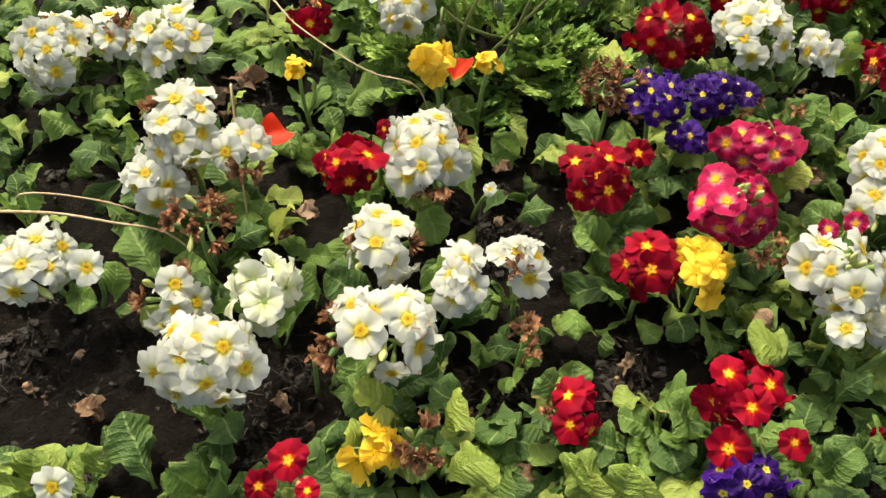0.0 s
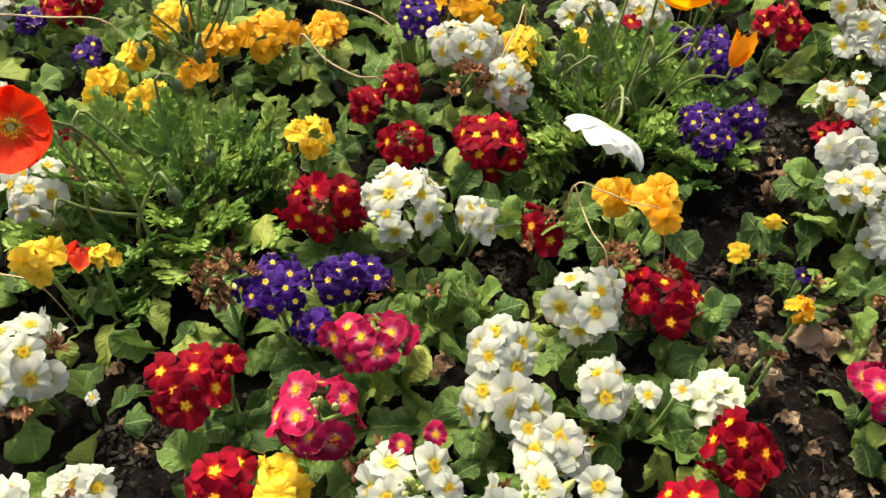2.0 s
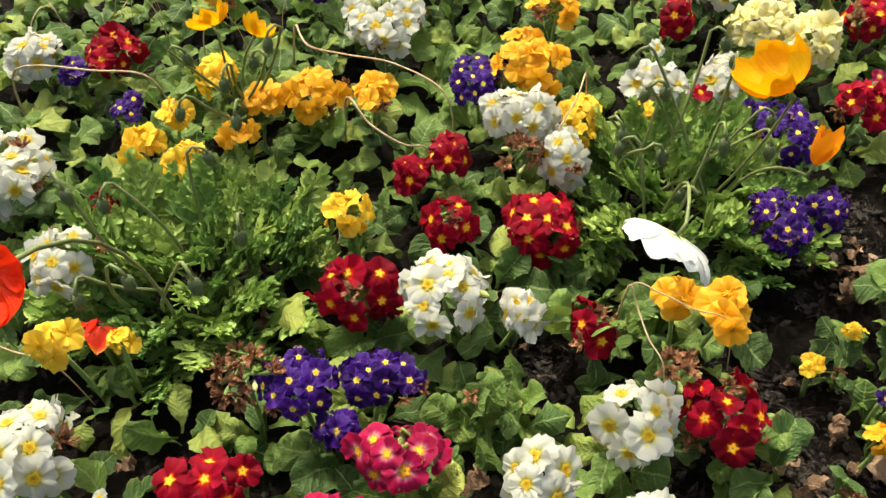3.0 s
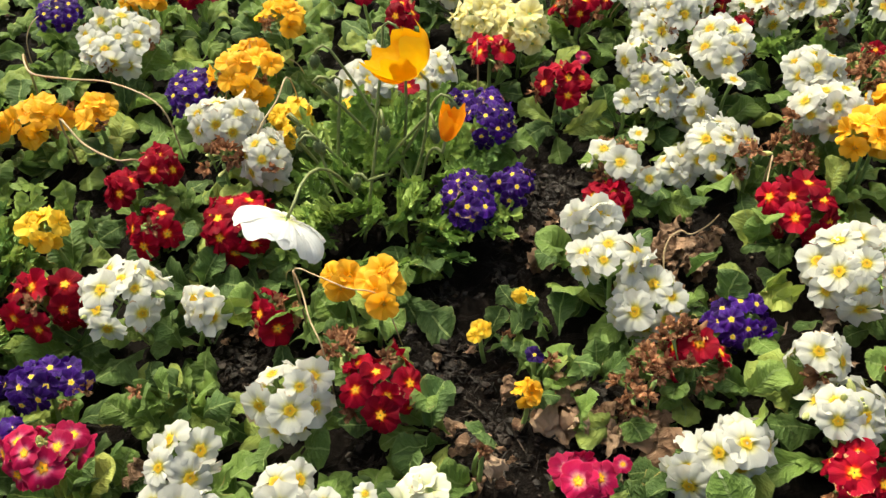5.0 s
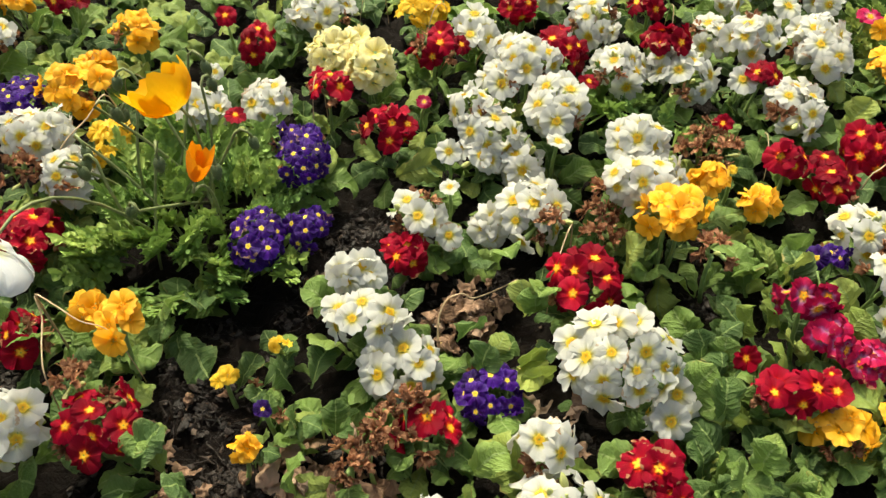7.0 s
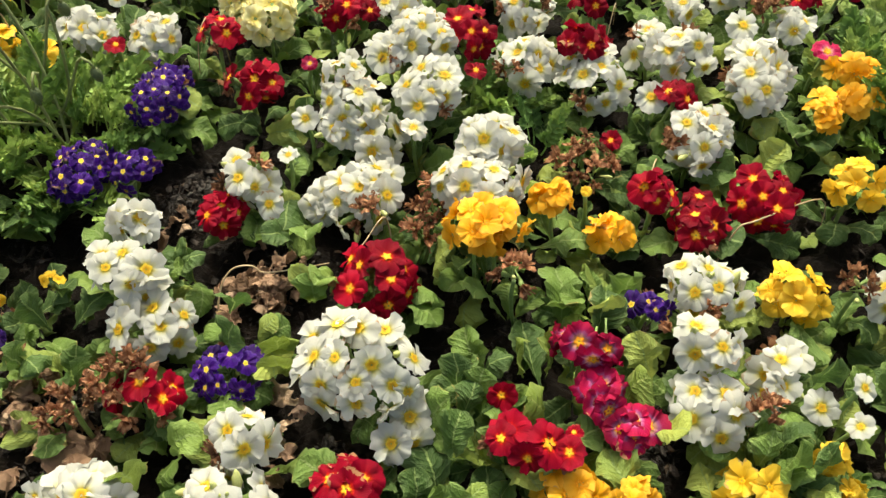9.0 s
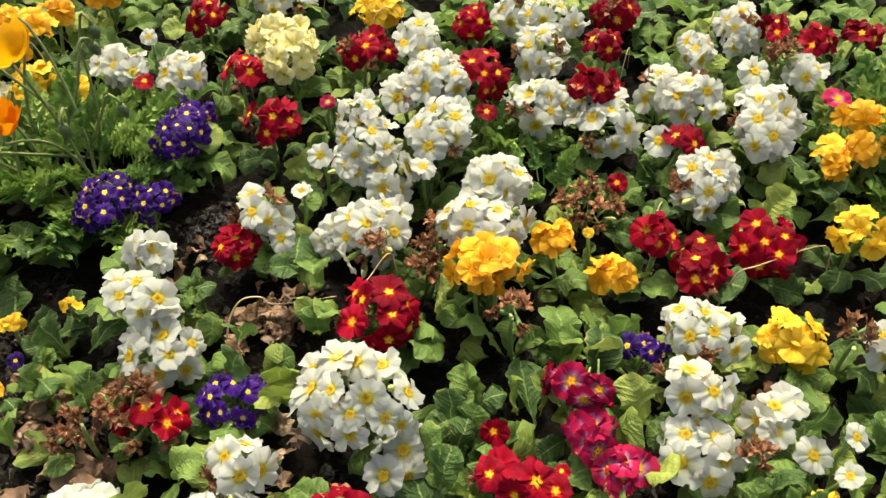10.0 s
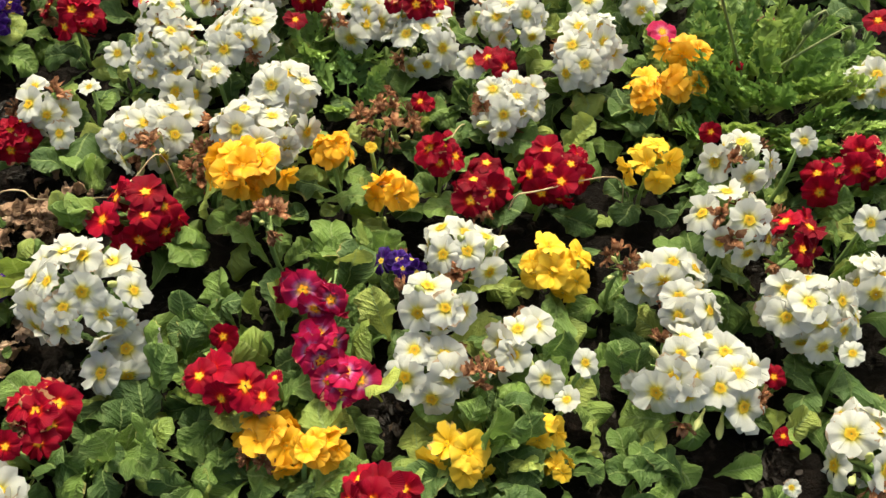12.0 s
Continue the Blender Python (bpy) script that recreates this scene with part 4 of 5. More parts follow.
primrose("red", (1.709, 1.110, 0.070, 0.029, 0.031, 0.016), (1.671, 1.066, 0.068, 0.021, 0.029, 0.015))
primrose("white", (1.713, 1.249, 0.068, 0.027, 0.038, 0.020))
primrose("white", (1.714, 1.012, 0.071, 0.021, 0.025, 0.014))
primrose("red", (1.715, 1.366, 0.073, 0.018, 0.025, 0.013))
primrose("white", (1.721, 0.757, 0.065, 0.031, 0.044, 0.022), (1.701, 0.840, 0.079, 0.015, 0.014, 0.009))

for place in ROSETTES:
    rosette(*place)


# ---- Iceland poppies: ferny clumps with nodding buds and papery flowers ----
def ferny_mesh(name, seed, pairs=6):
    """A deeply cut leaf one unit long: lobes in pairs along a stalk, each cut again into small blunt teeth."""
    g = random.Random(seed)
    made = []
    rise = g.uniform(0.05, 0.35)

    def spine(s):
        return Vector((s, 0.06 * math.sin(s * 4 + seed), rise * (s - 0.9 * s * s)))

    def tooth(at, d, length, width):
        side = Vector((0, 0, 1)).cross(d).normalized()
        side = (side + Vector((0, 0, g.uniform(-0.7, 0.7)))).normalized()
        arch = g.uniform(-0.25, 0.15)
        grid = []
        for i in range(5):
            s = i / 4
            w = width * (0.45, 0.80, 1.0, 0.70, 0.12)[i]
            for j in range(3):
                v = j - 1
                grid.append((at + d * length * s + side * w * v + Vector((0, 0, 0.35 * width * abs(v) + arch * length * s * s)), (s, j / 2)))
        return sheet(grid, 5, 3)

    def lobe(at, turn, length, width):
        d = Vector((math.cos(turn), math.sin(turn), g.uniform(-0.1, 0.55))).normalized()
        made.append(tooth(at, d, length, width))
        for f, sgn in ((0.25, 1), (0.35, -1), (0.55, 1), (0.62, -1)):
            if g.random() < 0.85:
                t2 = turn + sgn * g.uniform(0.5, 1.0)
                d2 = Vector((math.cos(t2), math.sin(t2), g.uniform(-0.2, 0.6))).normalized()
                made.append(tooth(at + d * length * f, d2, length * g.uniform(0.36, 0.52), width * 0.8))

    for k in range(pairs):
        s = 0.28 + 0.60 * k / pairs
        for sgn in (-1, 1):
            size = (0.34 - 0.03 * k) * g.uniform(0.75, 1.2)
            lobe(spine(s), sgn * g.uniform(0.55, 1.05), size, 0.060 * g.uniform(0.7, 1.3))
    lobe(spine(0.86), g.uniform(-0.2, 0.2), 0.24, 0.050)
    grid = []
    for i in range(7):
        s = i / 6
        for j in range(2):
            grid.append((spine(s) + Vector((0, (j - 0.5) * (0.045 - 0.02 * s), 0)), (s, 0.5)))
    made.append(sheet(grid, 7, 2))
    return to_mesh(name, merge(*made), POPPY_LEAF)


FERNY = [ferny_mesh("leaf", 300 + s, 5 + s % 3) for s in range(8)]


def bud_mesh():
    """A hairy drooping bud, one unit long."""
    g = random.Random(17)
    bm = bmesh.new()
    bm.loops.layers.uv.new("UVMap")
    bmesh.ops.create_uvsphere(bm, u_segments=10, v_segments=8, radius=0.5)
    for v in bm.verts:
        v.co.x *= 0.62 * (1 - 0.25 * v.co.z)
        v.co.y *= 0.62 * (1 - 0.25 * v.co.z)
    for f in bm.faces:
        f.smooth = True
    hairs = []
    for v in list(bm.verts):
        n = v.co.normalized()
        hairs.append(tube([v.co * 0.95, v.co + n * g.uniform(0.14, 0.26)], 0.014, 0.004, 3))
    return to_mesh("bud", merge(bm, *hairs), BUD)


BUD_MESH = bud_mesh()


def hairy_stalk(points, r=0.0017):
    """A thin stalk with short stiff hairs."""
    g = random.Random(int(points[0].x * 1e4) + len(points))
    made = [tube(points, r * 1.15, r * 0.9, 6)]
    for a, b in zip(points, points[1:]):
        for k in range(7):
            p, d = a.lerp(b, k / 7), (b - a).normalized()
            o = d.orthogonal()
            o.rotate(Matrix.Rotation(g.uniform(0, 6.28), 3, d))
            made.append(tube([p, p + o.normalized() * g.uniform(0.002, 0.0038)], 0.00022, 0.00008, 3))
    return to_mesh("stalk", merge(*made), POPPY_STALK)


def poppy_clump(x, y, leaves, reach, spread, buds, label):
    """A ferny clump at x, y with stalks; buds: (x, y, z) of each nodding bud."""
    g = random.Random(int(x * 100) + 5)
    root = thing("poppy_plant", x, y, 0.0, label, "poppy plant", "poppies")
    for k in range(leaves):
        a = k * 2.399 + g.uniform(-0.3, 0.3)
        d = spread * ((k + 0.5) / leaves) ** 0.6
        m = Matrix.Translation((d * math.cos(a), d * math.sin(a), 0.006 + 0.05 * g.random() * (1 - 0.6 * d / max(spread, 0.01))))
        m = m @ Matrix.Rotation(a + g.uniform(-0.8, 0.8), 4, "Z") @ Matrix.Rotation(-(1.10 - 0.75 * d / max(spread, 0.01) + g.uniform(-0.35, 0.35)), 4, "Y") @ Matrix.Rotation(g.uniform(-0.7, 0.7), 4, "X")
        part("leaf", g.choice(FERNY), root, m @ Matrix.Scale(reach * g.uniform(0.7, 1.2), 4))
    for bx, by, bz in buds:
        top = Vector((bx - x, by - y, bz))
        foot = Vector((g.uniform(-0.6, 0.6) * spread, g.uniform(-0.6, 0.6) * spread, 0.0))
        lean = Vector((g.uniform(-0.02, 0.02), g.uniform(-0.02, 0.02), 0))
        hook = Vector((g.uniform(-1, 1), g.uniform(-1, 0.4), 0)).normalized() * 0.011
        pts = bend(foot, top, lean, 9) + [top + hook * 0.6 + Vector((0, 0, 0.006)), top + hook * 1.3 + Vector((0, 0, 0.002)), top + hook * 1.7 - Vector((0, 0, 0.006))]
        st = part("stalk", hairy_stalk(pts), root)
        end = pts[-1]
        part("bud", BUD_MESH, st, Matrix.Translation(end - Vector((0, 0, 0.008))) @ turned((hook.x * 20, hook.y * 20, -1)) @ Matrix.Scale(0.019, 4), "hairy dark green nodding bud")
    return root


def poppy_flower(root, kind, at, face, r, foot, petals=4, depth=0.55, bow=(0, 0, 0.02), loose=0.2, pleat=0.03):
    """A papery bowl of broad crinkled petals on a hairy stalk, joined to its clump."""
    g = random.Random(int(at[0] * 1000) + 3)
    base = root.location
    p = Vector(at) - base
    n = Vector(face).normalized()
    pts = bend(Vector(foot) - base, p - n * 0.012, bow, 9) + [p]
    part("stalk", hairy_stalk(pts, 0.0016), root)
    made = []
    for k in range(petals):
        turn = k * math.tau / petals + g.uniform(-0.12, 0.12)
        wide = math.pi / petals * (1.75 if k % 2 else 1.5)
        long = g.uniform(0.92, 1.08)
        ph = [g.uniform(0, 6) for _ in range(3)]
        deep, long = depth * g.uniform(1 - loose, 1 + 1.4 * loose), long * g.uniform(1 - 0.6 * loose, 1 + 0.4 * loose)
        grid = []
        for i in range(12):
            u = i / 11
            for j in range(17):
                v = j / 8 - 1
                edge = 1 - 0.24 * abs(v) ** 3 + 0.045 * math.sin(v * 5 + ph[1]) + (0.02 + pleat) * math.sin(v * 11 + ph[0])
                q = u * edge * long
                rad = 0.05 + 0.95 * math.sin(q * 1.45)
                th = turn + v * wide * (0.35 + 0.65 * min(1, u * 1.6))
                z = deep * (1 - math.cos(q * 1.5)) * 1.05 + (0.02 if k % 2 else 0.0)
                z += pleat * u * (math.sin(v * 7 + ph[1]) + 0.6 * math.sin(v * 15 + ph[2] + u * 2)) + 0.09 * u * math.sin(v * 3 + ph[0])
                grid.append((Vector((rad * math.cos(th), rad * math.sin(th), z)), (u, (v + 1) / 2)))
        made.append(to_mesh("petal", sheet(grid, 12, 17), POPPY[kind]))
    m = Matrix.Translation(p) @ turned(n, g.uniform(0, 6)) @ Matrix.Scale(r, 4)
    for me in made:
        part("petal", me, root, m)
    threads = []
    for k in range(46):
        a, s = k * 2.399, 0.12 + 0.16 * g.random()
        tip = Vector((s * math.cos(a), s * math.sin(a), 0.20 + 0.12 * g.random()))
        threads.append(tube([Vector((0.05 * math.cos(a), 0.05 * math.sin(a), 0.03)), tip], 0.008, 0.008, 3))
        threads.append(tube([tip, tip + Vector((0.02 * math.cos(a), 0.02 * math.sin(a), 0.02))], 0.026, 0.020, 4))
    part("stamen_ring", to_mesh("stamen_ring", merge(*threads), STAMEN), root, m, "ring of yellow stamens")
    part("seed_pod", to_mesh("seed_pod", tube([Vector((0, 0, 0.0)), Vector((0, 0, 0.12)), Vector((0, 0, 0.22)), Vector((0, 0, 0.25))], 0.07, 0.10, 8), STALK), root, m, "green seed pod")


clump = poppy_clump(0.068, 0.790, 110, 0.085, 0.098, ((-0.007, 0.742, 0.22), (0.038, 0.684, 0.163), (0.118, 0.658, 0.20), (0.091, 0.80, 0.19), (0.02, 0.78, 0.17), (0.14, 0.76, 0.15), (0.0, 0.70, 0.13)), "poppy plant with feathery green leaves, hairy stalks and a scarlet flower")
poppy_flower(clump, "red", (0.141, 0.447, 0.445), (0.16, -0.62, 0.50), 0.0215, (0.06, 0.72, 0.0), 4, 0.85, (0, 0.03, 0.04), 0.45, 0.10)
clump = poppy_clump(0.590, 0.890, 95, 0.080, 0.102, ((0.528, 0.853, 0.15), (0.60, 0.848, 0.18), (0.534, 0.879, 0.20), (0.65, 0.86, 0.16), (0.56, 0.92, 0.17), (0.63, 0.93, 0.19), (0.52, 0.80, 0.19), (0.58, 0.80, 0.13), (0.55, 0.95, 0.19), (0.61, 0.97, 0.20), (0.66, 0.91, 0.14), (0.50, 0.88, 0.16)), "poppy plant with feathery leaves and white, yellow and orange flowers")
poppy_flower(clump, "white", (0.520, 0.662, 0.226), (-0.50, -0.46, -0.66), 0.041, (0.57, 0.87, 0.0), 6, 0.40, (0.0, -0.01, 0.07), 0.05, 0.035)
poppy_flower(clump, "yellow", (0.643, 0.826, 0.240), (-0.62, 0.22, 0.72), 0.033, (0.61, 0.89, 0.0), 4, 1.05, (0.01, 0.0, 0.0), 0.35, 0.06)
poppy_flower(clump, "orange", (0.661, 0.765, 0.204), (0.30, 0.25, 0.9), 0.0125, (0.63, 0.88, 0.0), 4, 2.4, (0.0, 0.02, 0.02))
clump = poppy_clump(0.055, 1.07, 14, 0.06, 0.06, ((0.148, 0.934, 0.20), (0.10, 0.96, 0.17), (0.02, 1.00, 0.16), (0.12, 0.90, 0.17), (0.16, 0.97, 0.21), (0.06, 0.93, 0.15)), "poppy plant with thin hairy stalks and pale yellow flowers")
poppy_flower(clump, "yellow", (0.075, 1.010, 0.185), (-0.35, 0.45, 0.6), 0.026, (0.06, 1.06, 0.0), 4, 0.7, pleat=0.08)
poppy_flower(clump, "yellow", (0.115, 1.020, 0.165), (0.3, 0.4, 0.5), 0.020, (0.06, 1.07, 0.0), 4, 0.8, pleat=0.08)
poppy_clump(1.615, 1.215, 90, 0.090, 0.098, ((1.492, 1.112, 0.255), (1.630, 1.215, 0.165), (1.66, 1.24, 0.14)), "poppy plant with feathery bright green leaves and hooked buds")
poppy_clump(1.060, 1.086, 6, 0.075, 0.018, (), "young poppy plant with feathery green leaves")
poppy_clump(1.150, 1.032, 7, 0.070, 0.022, (), "young poppy plant with spreading feathery leaves")
CROWNS += [(0.075, 0.76, 0.12), (0.59, 0.89, 0.10), (1.615, 1.215, 0.10)]


# ---- leafy primroses with no flowers, filling the gaps between the blooms ----
def leafy(x, y, count=8, reach=0.062):
    root = thing("primrose", x, y, 0.0, "primrose rosette of crinkled green leaves with no flowers", "primrose", "primroses in the bed")
    PLANTS.append(root)
    CROWNS.append((x, y, 0.03))
    rosette(root, count, reach)


# Rosettes that show plainly between the blooms.
leafy(0.116, 0.239)
leafy(0.187, 0.282)
leafy(0.026, 0.282)
leafy(0.279, 0.362)
leafy(-0.069, 0.297)
leafy(0.021, 0.248)
leafy(0.310, 0.248)
leafy(0.069, 0.282)
leafy(-0.332, 0.248)
leafy(-0.187, 0.234)
leafy(0.365, 0.634)
leafy(0.621, 0.578)
leafy(0.321, 0.543)
leafy(1.165, 0.707)
leafy(1.425, 0.683)
leafy(1.135, 0.557)
leafy(1.212, 0.560)
leafy(1.174, 0.633)
leafy(0.183, 0.292)
leafy(0.112, 0.236)
leafy(0.022, 0.292)
leafy(-0.067, 0.305)
leafy(0.069, 0.277)
leafy(-0.319, 0.250)
leafy(-0.181, 0.235)
leafy(-0.181, 0.490)
leafy(0.396, 0.617)
leafy(0.639, 0.559)
leafy(1.254, 0.809)
leafy(1.152, 0.685)
leafy(1.125, 0.556)
leafy(1.197, 0.567)
leafy(1.422, 0.676)
leafy(0.280, 0.368)
leafy(0.349, 0.324)
leafy(0.417, 0.611)
leafy(0.383, 0.632)
leafy(1.243, 0.816)
leafy(0.845, 0.749)
leafy(0.929, 0.688)
leafy(0.785, 0.605)

def leaf_on(base, tip, pale=False):
    """One leaf that stands out, from base to tip, on the plant next to it."""
    a, b = Vector(base), Vector(tip)
    root = min(PLANTS, key=lambda p: (p.location - Vector((a.x, a.y, 0))).length)
    d = b - a
    d.z += 0.2 * d.length
    d.normalize()
    side = Vector((0, 0, 1)).cross(d).normalized()
    m = Matrix((d, side, d.cross(side))).transposed().to_4x4()
    m = Matrix.Translation(a - root.location) @ m @ Matrix.Rotation(rnd.uniform(-0.5, 0.5), 4, "X") @ Matrix.Scale(min(0.056, 1.12 * (b - a).length + 0.004), 4)
    part("leaf", rnd.choice(PALE_LEAVES if pale else LEAVES), root, m, "pale yellow-green leaf" if pale else "")


# Leaves that stand up clear of the rest.
leaf_on((-0.200, 0.466, 0.035), (-0.148, 0.467, 0.075))
leaf_on((-0.160, 0.470, 0.035), (-0.116, 0.464, 0.075), True)
leaf_on((-0.040, 0.285, 0.035), (-0.082, 0.299, 0.075), True)
leaf_on((0.003, 0.272, 0.035), (0.025, 0.289, 0.075), True)
leaf_on((0.003, 0.239, 0.035), (0.044, 0.249, 0.075), True)
leaf_on((0.106, 0.391, 0.035), (0.128, 0.324, 0.075))
leaf_on((0.201, 0.267, 0.035), (0.152, 0.287, 0.075))
leaf_on((0.084, 0.297, 0.035), (0.070, 0.319, 0.075))
leaf_on((0.085, 0.277, 0.035), (0.051, 0.265, 0.075))
leaf_on((0.300, 0.345, 0.035), (0.237, 0.346, 0.075), True)
leaf_on((0.259, 0.624, 0.035), (0.294, 0.626, 0.075))
leaf_on((-0.331, 0.573, 0.035), (-0.338, 0.572, 0.075))
leaf_on((-0.170, 0.738, 0.035), (-0.199, 0.735, 0.075), True)
leaf_on((-0.172, 0.224, 0.035), (-0.185, 0.224, 0.075))
leaf_on((0.102, 0.225, 0.035), (0.119, 0.238, 0.075), True)
leaf_on((-0.313, 0.229, 0.035), (-0.315, 0.247, 0.075), True)
leaf_on((0.075, 0.497, 0.035), (0.108, 0.483, 0.075))
leaf_on((-0.116, 0.400, 0.035), (-0.137, 0.414, 0.075))
leaf_on((-0.100, 0.645, 0.035), (-0.049, 0.638, 0.075))
leaf_on((0.147, 0.447, 0.035), (0.121, 0.451, 0.075))
leaf_on((0.370, 0.612, 0.035), (0.405, 0.623, 0.075))
leaf_on((0.410, 0.595, 0.035), (0.458, 0.589, 0.075))
leaf_on((0.620, 0.558, 0.035), (0.648, 0.584, 0.075))
leaf_on((0.753, 0.598, 0.035), (0.787, 0.586, 0.075))
leaf_on((0.774, 0.734, 0.035), (0.750, 0.738, 0.075))
leaf_on((0.973, 0.741, 0.035), (0.972, 0.762, 0.075))
leaf_on((0.760, 0.541, 0.035), (0.766, 0.540, 0.075))
leaf_on((0.905, 0.513, 0.035), (0.928, 0.498, 0.075))
leaf_on((0.329, 0.517, 0.035), (0.350, 0.538, 0.075), True)
leaf_on((0.665, 0.529, 0.035), (0.641, 0.515, 0.075))
leaf_on((0.438, 0.700, 0.035), (0.435, 0.713, 0.075), True)
leaf_on((0.604, 0.740, 0.035), (0.637, 0.717, 0.075))
leaf_on((0.971, 0.662, 0.035), (0.984, 0.650, 0.075), True)
leaf_on((0.747, 0.647, 0.035), (0.759, 0.643, 0.075))
leaf_on((1.219, 0.673, 0.035), (1.195, 0.664, 0.075), True)
leaf_on((1.288, 0.700, 0.035), (1.309, 0.710, 0.075), True)
leaf_on((1.310, 0.736, 0.035), (1.290, 0.756, 0.075))
leaf_on((1.249, 0.768, 0.035), (1.252, 0.802, 0.075))
leaf_on((1.269, 0.823, 0.035), (1.267, 0.831, 0.075))
leaf_on((1.165, 0.697, 0.035), (1.180, 0.706, 0.075))
leaf_on((1.142, 0.680, 0.035), (1.136, 0.702, 0.075))
leaf_on((0.851, 0.732, 0.035), (0.877, 0.746, 0.075))
leaf_on((0.931, 0.671, 0.035), (0.947, 0.689, 0.075))
leaf_on((1.530, 0.765, 0.035), (1.511, 0.783, 0.075))
leaf_on((1.450, 0.683, 0.035), (1.442, 0.696, 0.075))
leaf_on((1.418, 0.665, 0.035), (1.404, 0.685, 0.075))
leaf_on((0.990, 0.760, 0.035), (0.979, 0.740, 0.075))
leaf_on((1.150, 0.618, 0.035), (1.158, 0.634, 0.075))
leaf_on((1.195, 0.710, 0.035), (1.209, 0.719, 0.075), True)
leaf_on((1.326, 0.673, 0.035), (1.341, 0.671, 0.075), True)
leaf_on((1.567, 0.882, 0.035), (1.593, 0.837, 0.075))
leaf_on((0.918, 0.562, 0.035), (0.957, 0.571, 0.075))
leaf_on((1.524, 0.688, 0.035), (1.545, 0.694, 0.075))
leaf_on((0.980, 0.657, 0.035), (0.977, 0.661, 0.075), True)
leaf_on((0.361, 0.596, 0.035), (0.395, 0.626, 0.075))
leaf_on((0.627, 0.591, 0.035), (0.618, 0.534, 0.075))
leaf_on((0.450, 0.707, 0.035), (0.427, 0.708, 0.075))
leaf_on((0.169, 0.711, 0.035), (0.199, 0.700, 0.075), True)
leaf_on((0.267, 0.842, 0.035), (0.289, 0.855, 0.075))
leaf_on((0.133, 0.937, 0.035), (0.152, 0.962, 0.075))
leaf_on((0.301, 0.501, 0.035), (0.339, 0.546, 0.075), True)
leaf_on((0.377, 0.679, 0.035), (0.360, 0.692, 0.075))
leaf_on((0.766, 0.736, 0.035), (0.742, 0.735, 0.075))
leaf_on((0.904, 0.707, 0.035), (0.939, 0.659, 0.075))
leaf_on((0.962, 0.669, 0.035), (0.992, 0.637, 0.075), True)
leaf_on((0.978, 0.744, 0.035), (0.976, 0.760, 0.075))
leaf_on((1.148, 0.652, 0.035), (1.158, 0.691, 0.075))
leaf_on((1.250, 0.786, 0.035), (1.246, 0.806, 0.075))
leaf_on((1.214, 0.717, 0.035), (1.184, 0.720, 0.075), True)
leaf_on((1.182, 0.571, 0.035), (1.188, 0.583, 0.075))
leaf_on((0.609, 0.575, 0.035), (0.655, 0.571, 0.075))
leaf_on((0.762, 0.601, 0.035), (0.806, 0.585, 0.075))
leaf_on((0.935, 0.800, 0.035), (0.911, 0.783, 0.075))
leaf_on((1.095, 0.801, 0.035), (1.101, 0.806, 0.075))
leaf_on((1.518, 0.766, 0.035), (1.515, 0.783, 0.075))
leaf_on((1.452, 0.773, 0.035), (1.450, 0.789, 0.075))
leaf_on((1.407, 0.676, 0.035), (1.410, 0.686, 0.075))
leaf_on((1.139, 0.543, 0.035), (1.129, 0.555, 0.075))
leaf_on((1.176, 0.567, 0.035), (1.191, 0.584, 0.075))
leaf_on((1.689, 0.760, 0.035), (1.696, 0.764, 0.075))
leaf_on((1.122, 0.639, 0.035), (1.154, 0.656, 0.075))
leaf_on((1.158, 0.686, 0.035), (1.164, 0.698, 0.075))
leaf_on((0.948, 0.807, 0.035), (0.950, 0.784, 0.075))
leaf_on((0.121, 0.218, 0.035), (0.093, 0.235, 0.075), True)
leaf_on((0.134, 0.218, 0.035), (0.141, 0.235, 0.075), True)
leaf_on((0.150, 0.220, 0.035), (0.161, 0.224, 0.075), True)
leaf_on((0.114, 0.218, 0.035), (0.119, 0.231, 0.075), True)
leaf_on((-0.295, 0.229, 0.035), (-0.265, 0.238, 0.075), True)
leaf_on((-0.327, 0.229, 0.035), (-0.322, 0.240, 0.075), True)
leaf_on((-0.067, 0.262, 0.035), (-0.081, 0.260, 0.075), True)
leaf_on((-0.044, 0.267, 0.035), (-0.060, 0.275, 0.075), True)
leaf_on((0.333, 0.302, 0.035), (0.349, 0.314, 0.075))
leaf_on((0.308, 0.243, 0.035), (0.313, 0.251, 0.075))
leaf_on((0.350, 0.262, 0.035), (0.317, 0.265, 0.075))

fill = random.Random(3)
spots = []
for gy in np.arange(0.16, 1.66, 0.05):
    for gx in np.arange(-0.55, 1.95, 0.05):
        x, y = gx + fill.uniform(-0.02, 0.02), gy + fill.uniform(-0.02, 0.02)
        near, far_edge = 0.12 + 0.27 * max(0.0, x - 0.1), min(1.58 + 0.05 * x, 1.08 + 1.5 * (x + 0.45))
        if not near < y < far_edge or bare(x, y, 0.02):
            continue
        if all((x - a) ** 2 + (y - b) ** 2 > (0.046 + 0.50 * r) ** 2 for a, b, r in CROWNS):
            spots.append((x, y))
            CROWNS.append((x, y, 0.03))
# Those nearest to the path's side of the bed stand singly; the rest are one mass of leaves.
spots.sort(key=lambda s: s[1] - 0.38 * s[0])
for x, y in spots[:85]:
    leafy(x, y, 7, fill.uniform(0.05, 0.072))


